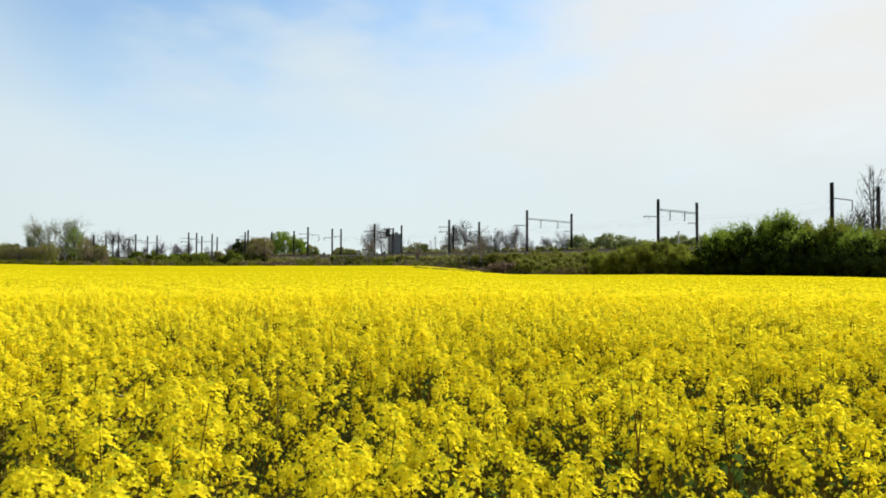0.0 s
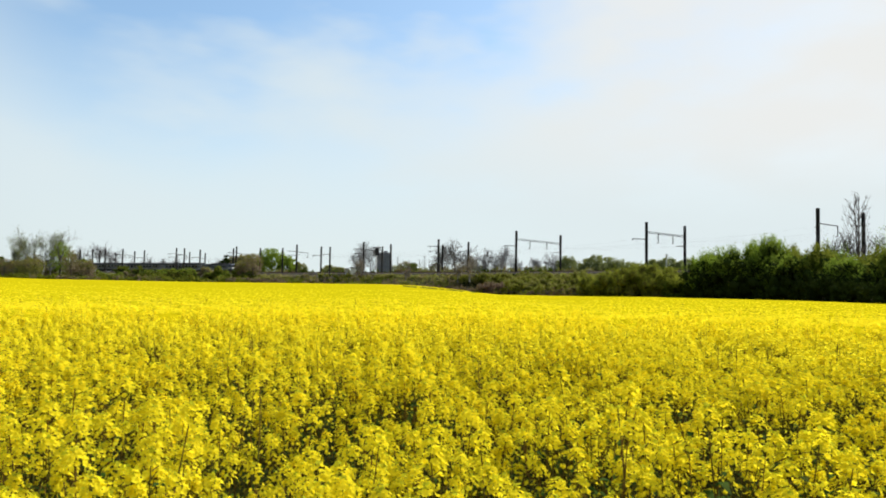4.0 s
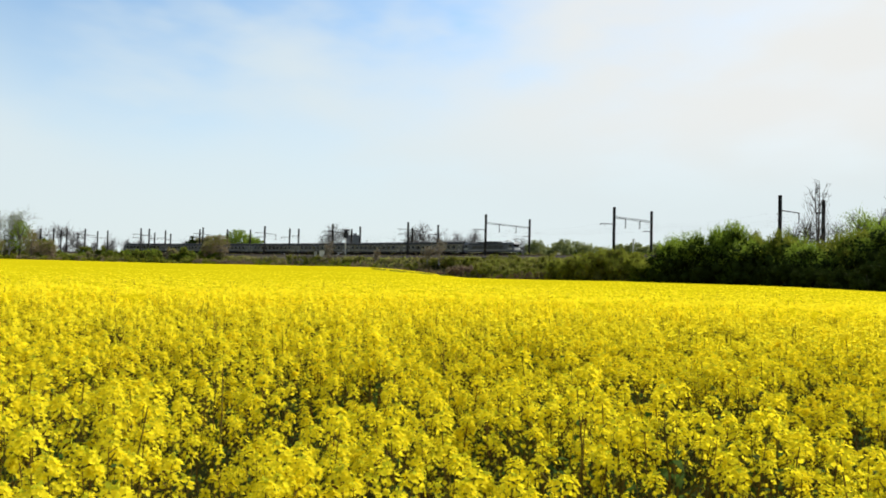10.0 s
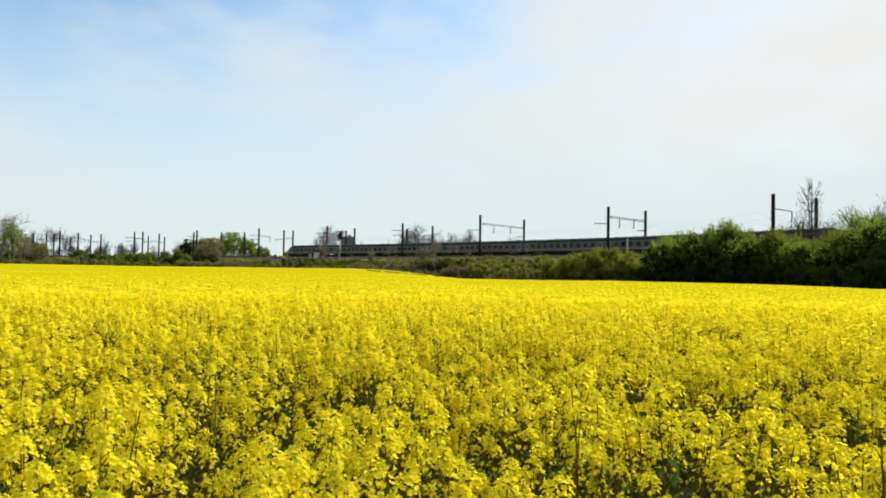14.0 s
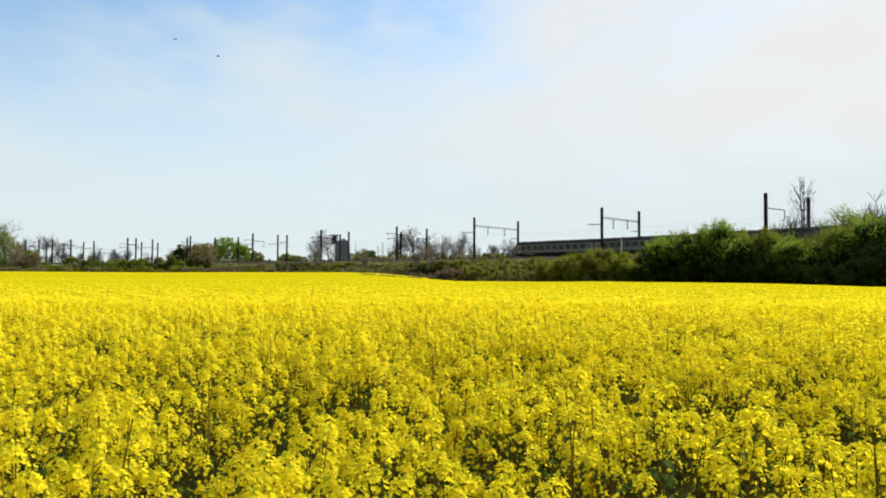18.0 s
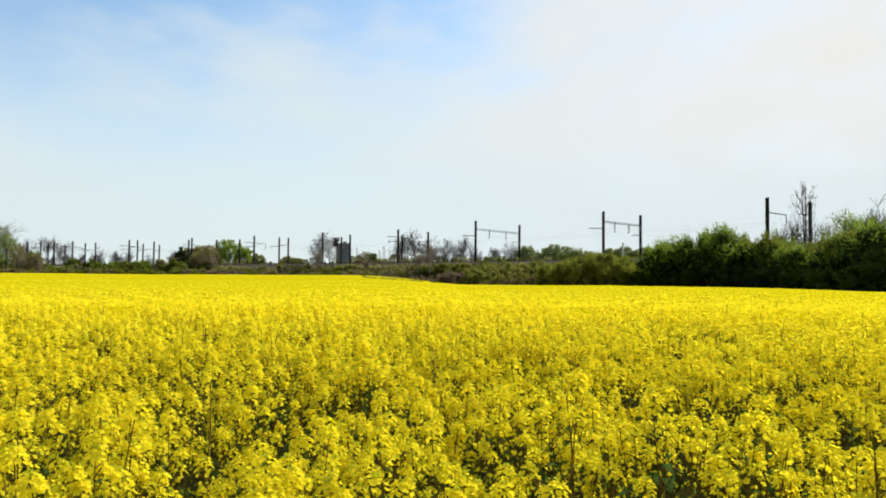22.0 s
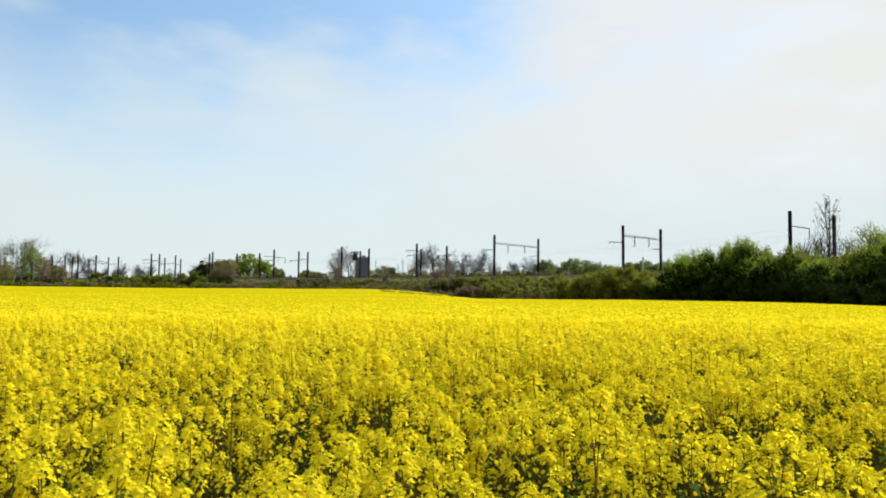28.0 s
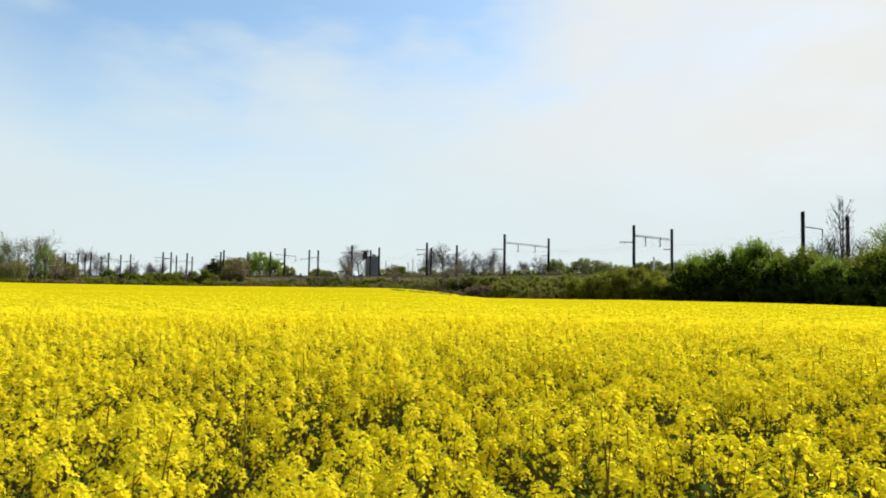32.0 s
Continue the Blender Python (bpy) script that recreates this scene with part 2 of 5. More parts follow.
M["stripe_grey"] = material("stripe_grey", (0.34, 0.35, 0.35), 0.45, 0.05, 0.2, 0.8)
M["lamp_glass"] = material("lamp_glass", (0.7, 0.68, 0.6), 0.15, 0, 0.1, 1, spec=0.6)
M["brass"] = material("contact_strip", (0.16, 0.10, 0.06), 0.5, 0.5, 0.2, 3)
M["insect"] = material("insect", (0.05, 0.035, 0.015), 0.6, 0, 0.4, 60, (0.30, 0.18, 0.03))
M["wing"] = material("insect_wing", (0.5, 0.5, 0.48), 0.3, 0, 0.1, 20, through_light=0.6)


# ---- mesh helpers ----
def mesh_of(name, verts, faces, mat=None, smooth=False):
    """A mesh from arrays of corners and faces, made fast."""
    me = bpy.data.meshes.new(name)
    verts = np.asarray(verts, dtype=np.float32)
    if isinstance(faces, np.ndarray):
        k = faces.shape[1]
        me.vertices.add(len(verts))
        me.vertices.foreach_set("co", verts.ravel())
        me.loops.add(faces.size)
        me.loops.foreach_set("vertex_index", faces.astype(np.int32).ravel())
        me.polygons.add(len(faces))
        me.polygons.foreach_set("loop_start", np.arange(0, faces.size, k, dtype=np.int32))
        me.update(calc_edges=True)
    else:
        me.from_pydata(verts.tolist(), [], faces)
    if smooth:
        me.polygons.foreach_set("use_smooth", [True] * len(me.polygons))
    if mat:
        me.materials.append(mat)
    return me


def part_mesh(name, me, parent=None, label="", m=None):
    ob = new(name, me)
    if parent:
        ob.parent = parent
    if m is not None:
        ob.matrix_basis = m
    return tagged(ob, label)


def part(name, bm, mat, parent=None, label="", smooth=False, m=None):
    """Links a bmesh as one mesh object under a thing or a part."""
    me = bpy.data.meshes.new(name)
    bm.to_mesh(me)
    bm.free()
    if mat:
        me.materials.append(mat)
    if smooth:
        for p in me.polygons:
            p.use_smooth = True
    return part_mesh(name, me, parent, label, m)


def thing(name, label, category, group="", m=None):
    ob = new(name)
    ob.empty_display_size = 0.3
    if m is not None:
        ob.matrix_basis = m
    return tagged(ob, label, category, group)


def box(bm, size, at=(0, 0, 0), bevel=0.0, m=None):
    """A bevelled block in bm, centred at a point."""
    r = bmesh.ops.create_cube(bm, size=1.0)
    vs = r["verts"]
    bmesh.ops.scale(bm, vec=size, verts=vs)
    if bevel:
        es = list({e for v in vs for e in v.link_edges})
        b = bmesh.ops.bevel(bm, geom=es, offset=bevel, segments=1, affect="EDGES")
        vs = list({v for f in b["faces"] for v in f.verts} | {v for v in vs if v.is_valid})
    if m is not None:
        bmesh.ops.transform(bm, matrix=m, verts=vs)
    bmesh.ops.translate(bm, vec=at, verts=vs)
    return bm


def rod(bm, a, b, r, r2=None, sides=8):
    a, b = Vector(a), Vector(b)
    d = b - a
    m = Matrix.Translation((a + b) / 2) @ d.to_track_quat("Z", "Y").to_matrix().to_4x4()
    bmesh.ops.create_cone(bm, cap_ends=True, segments=sides, radius1=r, radius2=r if r2 is None else r2, depth=d.length, matrix=m)
    return bm


def blank():
    return bmesh.new()


def step(x, lo, hi):
    t = np.clip((np.asarray(x, dtype=float) - lo) / (hi - lo), 0, 1)
    return t * t * (3 - 2 * t)


def tubes(paths, sides=4):
    """Corner and face arrays of thin tapered tubes: each path is (points, radii)."""
    V, F, base = [], [], 0
    ang = np.arange(sides) * 2 * np.pi / sides
    for pts, rad in paths:
        pts, rad = np.asarray(pts, float), np.asarray(rad, float)
        d = np.gradient(pts, axis=0)
        d /= np.linalg.norm(d, axis=1)[:, None] + 1e-9
        ref = np.where(np.abs(d[:, 2:3]) > 0.9, np.array([[1.0, 0, 0]]), np.array([[0, 0, 1.0]]))
        u = np.cross(d, ref)
        u /= np.linalg.norm(u, axis=1)[:, None] + 1e-9
        w = np.cross(d, u)
        ring = pts[:, None] + rad[:, None, None] * (np.cos(ang)[None, :, None] * u[:, None] + np.sin(ang)[None, :, None] * w[:, None])
        V.append(ring.reshape(-1, 3))
        k = len(pts)
        i = np.arange(k - 1)[:, None] * sides
        j = np.arange(sides)[None]
        j2 = (j + 1) % sides
        F.append(np.stack([i + j, i + j2, i + sides + j2, i + sides + j], -1).reshape(-1, 4) + base)
        base += k * sides
    return np.vstack(V), np.vstack(F)


def quads(centres, ups, sides_):
    """Loose quads: centre, half-length vector and half-width vector of each."""
    a = centres - ups - sides_
    b = centres - ups + sides_
    c = centres + ups + sides_
    d = centres + ups - sides_
    V = np.stack([a, b, c, d], 1).reshape(-1, 3)
    F = np.arange(len(V)).reshape(-1, 4)
    return V, F


def flakes(centres, ups, sides_):
    """Loose three-cornered leaves of the size of the quads above."""
    V = np.stack([centres - ups * 1.1 - sides_ * 1.25, centres - ups * 0.5 + sides_ * 1.35, centres + ups * 1.45], 1).reshape(-1, 3)
    return V, np.arange(len(V)).reshape(-1, 3)


def joined(parts):
    V, F, b = [], [], 0
    for v, f in parts:
        V.append(v)
        F.append(f + b)
        b += len(v)
    return np.vstack(V), np.vstack(F)


def turned(rng, n):
    """n random unit vectors."""
    v = rng.normal(size=(n, 3))
    return v / np.linalg.norm(v, axis=1)[:, None]


# ---- the lie of the land ----
EYE = 1.75
RAIL_Z = 6.51          # top of the rails above the field at the camera


def lie(x, y):
    """Height of the ground: level, a little lower ahead, and rising to a low brow far off to one side."""
    x, y = np.asarray(x, float), np.asarray(y, float)
    g = -0.27 * step(y, 15, 60) + 1.40 * step(y, 148, 205)
    return g + 0.05 * np.sin(x * 0.11 + 1.3) * np.sin(y * 0.07) * step(np.hypot(x, y), 6, 30)


def edge_of_field(b):
    """How far ahead the crop ends, by the sine-like bearing x / y."""
    return np.interp(b, [-1.2, -0.56, -0.23, -0.11, -0.02, 0.04, 0.10, 0.29, 0.50, 0.64, 0.9],
                     [300, 262, 228, 200, 172, 150, 140, 112, 86, 66, 48])


# the railway: a curve far off that straightens as it comes nearer
def near_line():
    b = np.linspace(0.62, -1.0, 900)
    y = 1 / (0.00292505 * b * b + 0.00489634 * b + 0.00484889)
    p = np.stack([b * y, y], 1)
    d0 = p[0] - p[1]
    d0 /= np.hypot(*d0)
    d1 = p[-1] - p[-2]
    d1 /= np.hypot(*d1)
    p = np.vstack([p[0] + d0 * np.arange(640, 0.5, -2.0)[:, None], p, p[-1] + d1 * np.arange(2.0, 320, 2.0)[:, None]])
    return p[::-1]


LINE = near_line()
TAN = np.gradient(LINE, axis=0)
TAN /= np.hypot(*TAN.T)[:, None]
AWAY = np.stack([-TAN[:, 1], TAN[:, 0]], 1)


def beside(off):
    return LINE + AWAY * off


def post_at(b):
    """Index on the line at a bearing."""
    ok = LINE[:, 1] > 5
    q = np.where(ok, LINE[:, 0] / np.where(ok, LINE[:, 1], 1), 9)
    return int(np.abs(q - b).argmin())


def place(b, y):
    return b * y, y


def bank_height(x, y, off):
    """Profile of the embankment across the line."""
    return np.interp(off, [-22, -16.5, -9.0, -7.0, 30, 36, 50], [-1, -0.35, RAIL_Z - 2.1, RAIL_Z - 0.9, RAIL_Z - 0.55, RAIL_Z - 2, RAIL_Z - 4])


# ---- ground ----
def build_ground():
    """One sheet to the horizon, finer near the camera."""
    r = np.concatenate([np.linspace(0, 30, 31)[1:], np.geomspace(32, 320, 70), np.geomspace(340, 4500, 24)])
    a = np.radians(np.arange(0, 360, 3.0))
    R, A = np.meshgrid(r, a, indexing="ij")
    x, y = R * np.sin(A), R * np.cos(A)
    z = lie(x, y) * step(-R, -900, -320)
    V = np.vstack([[[0, 0, 0]], np.stack([x, y, z], -1).reshape(-1, 3)])
    n = len(a)
    i, j = np.meshgrid(np.arange(len(r) - 1), np.arange(n), indexing="ij")
    j2 = (j + 1) % n
    F = np.stack([1 + i * n + j, 1 + (i + 1) * n + j, 1 + (i + 1) * n + j2, 1 + i * n + j2], -1).reshape(-1, 4)
    faces = F.tolist() + [[0, 1 + k, 1 + (k + 1) % n] for k in range(n)]
    ob = new("ground", mesh_of("ground", V, faces, M["meadow"], True))
    tagged(ob, "dark green and brown earth under the crop and meadow", "ground", kind="structure")


def build_bank():
    """The railway embankment, its ballast and rails."""
    rng = np.random.default_rng(5)
    idx = np.arange(0, len(LINE), 4)
    offs = np.array([-22, -16.5, -14, -11.5, -9.0, -7.0, -6.0, 6, 14, 22, 30, 36, 50.0])
    P = LINE[idx][:, None] + AWAY[idx][:, None] * offs[None, :, None]
    z = np.broadcast_to(bank_height(0, 0, offs), P.shape[:2]).copy()
    slope = (offs > -17) & (offs < -8)
    z[:, slope] += rng.normal(0, 0.18, (len(idx), slope.sum()))
    V = np.concatenate([P, z[..., None]], -1).reshape(-1, 3)
    n, k = P.shape[:2]
    i, j = np.meshgrid(np.arange(n - 1), np.arange(k - 1), indexing="ij")
    F = np.stack([i * k + j, i * k + j + 1, (i + 1) * k + j + 1, (i + 1) * k + j], -1).reshape(-1, 4)
    ob = new("embankment", mesh_of("embankment", V, F, M["bank"], True))
    tagged(ob, "grassy railway embankment with brown earth showing", "embankment", kind="structure")
    prof = np.array([[-6.2, RAIL_Z - 0.75], [-5.6, RAIL_Z - 0.3], [10.2, RAIL_Z - 0.2], [11.0, RAIL_Z - 0.52]])
    P = LINE[idx][:, None] + AWAY[idx][:, None] * prof[None, :, 0, None]
    V = np.concatenate([P, np.broadcast_to(prof[:, 1], P.shape[:2])[..., None]], -1).reshape(-1, 3)
    k = 4
    i, j = np.meshgrid(np.arange(n - 1), np.arange(k - 1), indexing="ij")
    F = np.stack([i * k + j, i * k + j + 1, (i + 1) * k + j + 1, (i + 1) * k + j], -1).reshape(-1, 4)
    ob = new("ballast_bed", mesh_of("ballast_bed", V, F, M["ballast"]))
    tagged(ob, "brown-grey crushed stone ballast under the rails", "ballast", kind="structure")
    for track in TRACKS:
        for side in (-0.72, 0.72):
            c = beside(track + side)[::4]
            prof = np.array([[-0.07, -0.17], [-0.07, -0.14], [-0.035, -0.10], [-0.035, 0.0], [0.035, 0.0], [0.035, -0.10], [0.07, -0.14], [0.07, -0.17]])
            P = c[:, None] + AWAY[::4][:, None] * prof[None, :, 0, None]
            V = np.concatenate([P, np.broadcast_to(RAIL_Z + prof[:, 1], P.shape[:2])[..., None]], -1).reshape(-1, 3)
            k, n = len(prof), len(c)
            i, j = np.meshgrid(np.arange(n - 1), np.arange(k), indexing="ij")
            F = np.stack([i * k + j, i * k + (j + 1) % k, (i + 1) * k + (j + 1) % k, (i + 1) * k + j], -1).reshape(-1, 4)
            ob = new("rail", mesh_of("rail", V, F, M["rail"]))
            tagged(ob, "rusty brown steel rail on the ballast", "rail", kind="structure")


TRACKS = (-4.0, 4.0, 8.2)
build_ground()
build_bank()


# ---- the overhead line ----
POST_TOP = 10.6


def mast(parent, off, height, name="post"):
    """A riveted H-section post on a concrete foot."""
    bm = blank()
    for s in (-1, 1):
        box(bm, (0.06, 0.46, height + 0.6), (s * 0.20, off, height / 2 - 0.3))
    box(bm, (0.36, 0.07, height + 0.58), (0, off, height / 2 - 0.3))
    for k in range(int(height / 0.8)):
        box(bm, (0.42, 0.48, 0.05), (0, off, 0.4 + 0.8 * k))
    p = part(name, bm, M["post"], parent)
    bm = box(blank(), (0.75, 0.75, 0.7), (0, off, -0.35), 0.05)
    part("foot", bm, M["concrete"], p, "weathered concrete foot")
    return p


def insulator(parent, a, b):
    bm = blank()
    a, b = Vector(a), Vector(b)
    rod(bm, a, b, 0.03, sides=6)
    for k in range(4):
        c = a.lerp(b, (k + 0.5) / 4)
        d = (b - a).normalized() * 0.03
        rod(bm, c - d, c + d, 0.10, 0.06, 8)
    part("insulator", bm, M["ceramic"], parent, "brown ceramic insulator")


def arm(parent, a, b, drop, name="bracket"):
    """A tubular bracket with a hanging end."""
    bm = blank()
    a, b = Vector(a), Vector(b)
    rod(bm, a, b, 0.095, 0.085, 6)
    if drop:
        rod(bm, b + Vector((0, 0, 0.05)), b - Vector((0, 0, drop)), 0.095, 0.085, 6)
    p = part(name, bm, M["post"], parent)
    return p


def portal(b, kind, width=12.0, lift=0.0):
    i = post_at(b)
    ang = math.degrees(math.atan2(TAN[i][1], TAN[i][0]))
    root = thing("catenary_portal", "dark steel catenary portal of two posts beside the tracks" if kind == "beam"
                 else "pair of dark steel catenary posts with bracket arms", "catenary mast", "masts along the railway",
                 pose(LINE[i][0], LINE[i][1], RAIL_Z - 0.5, 0, 0, ang))
    near, far = mast(root, 0.0, POST_TOP + 0.5 + lift), mast(root, width, POST_TOP + 0.5 + lift)
    top = 8.6 + lift
    if kind == "beam":
        bm = blank()
        for dz in (0.0, 0.34):
            for dx in (-0.14, 0.14):
                rod(bm, (dx, 0.2, top + dz), (dx, width - 0.2, top - 0.25 + dz), 0.045, sides=5)
        for k in range(12):
            y0, y1 = 0.2 + k * (width - 0.4) / 12, 0.2 + (k + 1) * (width - 0.4) / 12
            rod(bm, (0.14, y0, top + (0.34 if k % 2 else 0) - 0.25 * y0 / width), (0.14, y1, top + (0 if k % 2 else 0.34) - 0.25 * y1 / width), 0.025, sides=4)
        beam = part("beam", bm, M["post"], root)
        for y, d in ((width * 0.30, 2.0), (width * 0.68, 1.9)):
            bm = rod(blank(), (0, y, top + 0.1), (0, y, top - d), 0.10, sides=6)
            rod(bm, (0, y, top - d * 0.55), (0, y - 0.9, top - d * 0.3), 0.03, sides=5)
            drop = part("drop_arm", bm, M["post"], root)
            insulator(drop, (0, y, top - d), (0, y - 0.55, top - d - 0.1))
        p = arm(root, (0, -0.2, 7.6), (0, -4.6, 7.5), 0.35)
        insulator(p, (0, -3.2, 7.5), (0, -3.2, 6.9))
        p = arm(root, (0, width - 0.2, 6.7), (0, width - 2.6, 6.6), 0.0)
        insulator(p, (0, width - 2.6, 6.6), (0, width - 3.2, 6.5))
    else:
        p = arm(root, (0, 0.2, 8.4), (0, 5.4, 8.2), 1.8)
        if kind == "arms":
            bm = rod(blank(), (0, 0.2, 7.2), (0, 3.2, 8.25), 0.03, sides=5)
            part("brace", bm, M["post"], root)
        insulator(p, (0, 5.4, 6.4), (0, 4.7, 6.2))
        if kind == "single":
            insulator(root, (0, -0.25, 6.9), (0, -0.7, 6.4))
            insulator(root, (0, -0.25, 7.9), (0, -0.8, 7.6))
            p = arm(root, (0, width - 0.2, 8.7), (0, width - 3.0, 8.6), 0.0)
            insulator(p, (0, width - 3.0, 8.6), (0, width - 3.5, 8.4))
            return root
        p = arm(root, (0, -0.2, 8.5), (0, -4.4, 8.4), 0.3)
        insulator(p, (0, -3.4, 8.4), (0, -3.4, 7.7))
        p = arm(root, (0, -0.2, 7.0), (0, -4.0, 6.9), 0.3)
        insulator(p, (0, -3.9, 6.9), (0, -3.2, 6.6))
        p = arm(root, (0, width - 0.2, 7.6), (0, width - 4.2, 7.4), 0.6)
        insulator(p, (0, width - 3.8, 7.4), (0, width - 3.8, 6.7))
    return root


PORTALS = ((0.501, "single"), (0.2595, "beam"), (0.074, "beam"), (-0.0385, "arms"), (-0.1465, "arms"), (-0.243, "arms"),
           (-0.332, "arms"), (-0.419, "arms"), (-0.4995, "arms"), (-0.563, "arms"), (-0.63, "arms"))
WIDTHS = (12.7, 13.75, 18.7, 13.4, 12.9, 12.2, 12.4, 12.8, 12.0, 11, 11)
TALLER = (0.0, 0.45, 0.72, -0.35, 0.0, 0.0, 0.0, 0.0, 0.0, 0.0, 0.0)


def lone_mast(x, y, i):
    ang = math.degrees(math.atan2(TAN[i][1], TAN[i][0]))
    root = thing("catenary_mast", "single dark steel catenary mast of a farther track", "catenary mast", "masts along the farther track",
                 pose(x, y, RAIL_Z - 0.8, 0, 0, ang))
    mast(root, 0, POST_TOP + 0.6)
    p = arm(root, (0, -0.2, 8.3), (0, -3.4, 8.2), 0.5)
    insulator(p, (0, -3.0, 8.2), (0, -3.0, 7.5))


def build_overhead():
    for (b, kind), w, lift in zip(PORTALS, WIDTHS, TALLER):
        portal(b, kind, w, lift)
    for x, y in ((-7.7, 243.4), (-31.0, 261.1), (-52.3, 268.7), (-75.1, 284.8), (-98.4, 293), (-134.1, 335.2), (-161.7, 336), (-181.9, 357),
                 (-122.4, 300), (-129.0, 342), (-174.0, 320), (-168.0, 320)):
        lone_mast(x, y, int(np.hypot(LINE[:, 0] - x, LINE[:, 1] - y).argmin()))
    # wires sag from portal to portal, and go on past the nearest one
    stops = [post_at(b) for b, _ in PORTALS]
    stops = [int(np.abs(np.arange(len(LINE)) - (stops[0] + 20)).argmin())] + stops
    for track in TRACKS:
        for height, sag, r, what in ((5.6, 0.05, 0.0045, "contact_wire"), (7.0, 0.9, 0.005, "carrier_wire")):
            pts = []
            base = beside(track)
            for a, b in zip(stops[1:], stops[:-1]):
                k = np.linspace(b, a, 9)[:-1]
                u = np.linspace(0, 1, 9)[:-1]
                q = np.stack([np.interp(k, np.arange(len(LINE)), base[:, 0]), np.interp(k, np.arange(len(LINE)), base[:, 1])], 1)
                pts.append(np.column_stack([q, RAIL_Z + height - 4 * sag * u * (1 - u)]))
            pts = np.vstack(pts)
            V, F = tubes([(pts, np.full(len(pts), r))], 4)
            ob = new(what, mesh_of(what, V, F, M["wire"]))
            tagged(ob, "thin overhead wire strung above the track", "overhead wire")


build_overhead()


# ---- the train ----
SPEED = 26.04
RUN = beside(4.0)
RUN_S = np.concatenate([[0], np.cumsum(np.hypot(*np.diff(RUN, axis=0).T))])
# the nose stands here along the track at 0 s, counted back from the third portal
START = float(np.interp(post_at(0.074), np.arange(len(RUN)), RUN_S)) - SPEED * 9.68


def on_track(s):
    return np.array([np.interp(s, RUN_S, RUN[:, 0]), np.interp(s, RUN_S, RUN[:, 1])])


def car_pose(s, base):
    a, b = on_track(s - base / 2), on_track(s + base / 2)
    c, d = (a + b) / 2, b - a
    return pose(c[0], c[1], RAIL_Z, 0, 0, math.degrees(math.atan2(d[1], d[0])))


def hull(length, ring, ends=(0.0, 0.0)):
    """A car body drawn along x from a half section (y, z); ends: how far the top leans in at the rear and the front."""
    full = ring + [(-y, z) for y, z in reversed(ring)]
    zs = [z for _, z in full]
    z0, z1 = min(zs), max(zs)
    V, F, n = [], [], len(full)
    for x, lean in ((-length / 2, ends[0]), (length / 2, -ends[1])):
        V += [(x + lean * (z - z0) / (z1 - z0), y, z) for y, z in full]
    F += [[i, i + n, (i + 1) % n + n, (i + 1) % n] for i in range(n)]
    F += [list(range(n)), list(range(2 * n - 1, n - 1, -1))]
    bm = blank()
    vs = [bm.verts.new(v) for v in V]
    for f in F:
        bm.faces.new([vs[k] for k in f])
    bmesh.ops.recalc_face_normals(bm, faces=bm.faces)
    return bm


def bogie(root, x, axles, spread):
    bm = blank()
    for s in (-1, 1):
        box(bm, (spread + 1.2, 0.12, 0.28), (x, s * 1.0, 0.62), 0.03)
        for k in range(axles):
            ax = x - spread / 2 + k * spread / (axles - 1)
            box(bm, (0.34, 0.2, 0.36), (ax, s * 1.08, 0.48), 0.03)
    box(bm, (0.5, 2.0, 0.3), (x, 0, 0.62), 0.03)
    p = part("bogie", bm, M["under"], root, "grimy black bogie frame")
    for k in range(axles):
        ax = x - spread / 2 + k * spread / (axles - 1)
        bm = blank()
        for s in (-1, 1):
            rod(bm, (ax, s * 0.70, 0.46), (ax, s * 0.84, 0.46), 0.46, sides=16)
        rod(bm, (ax, -0.75, 0.46), (ax, 0.75, 0.46), 0.08, sides=6)
        part("wheelset", bm, M["rail"], p, "steel wheelset")


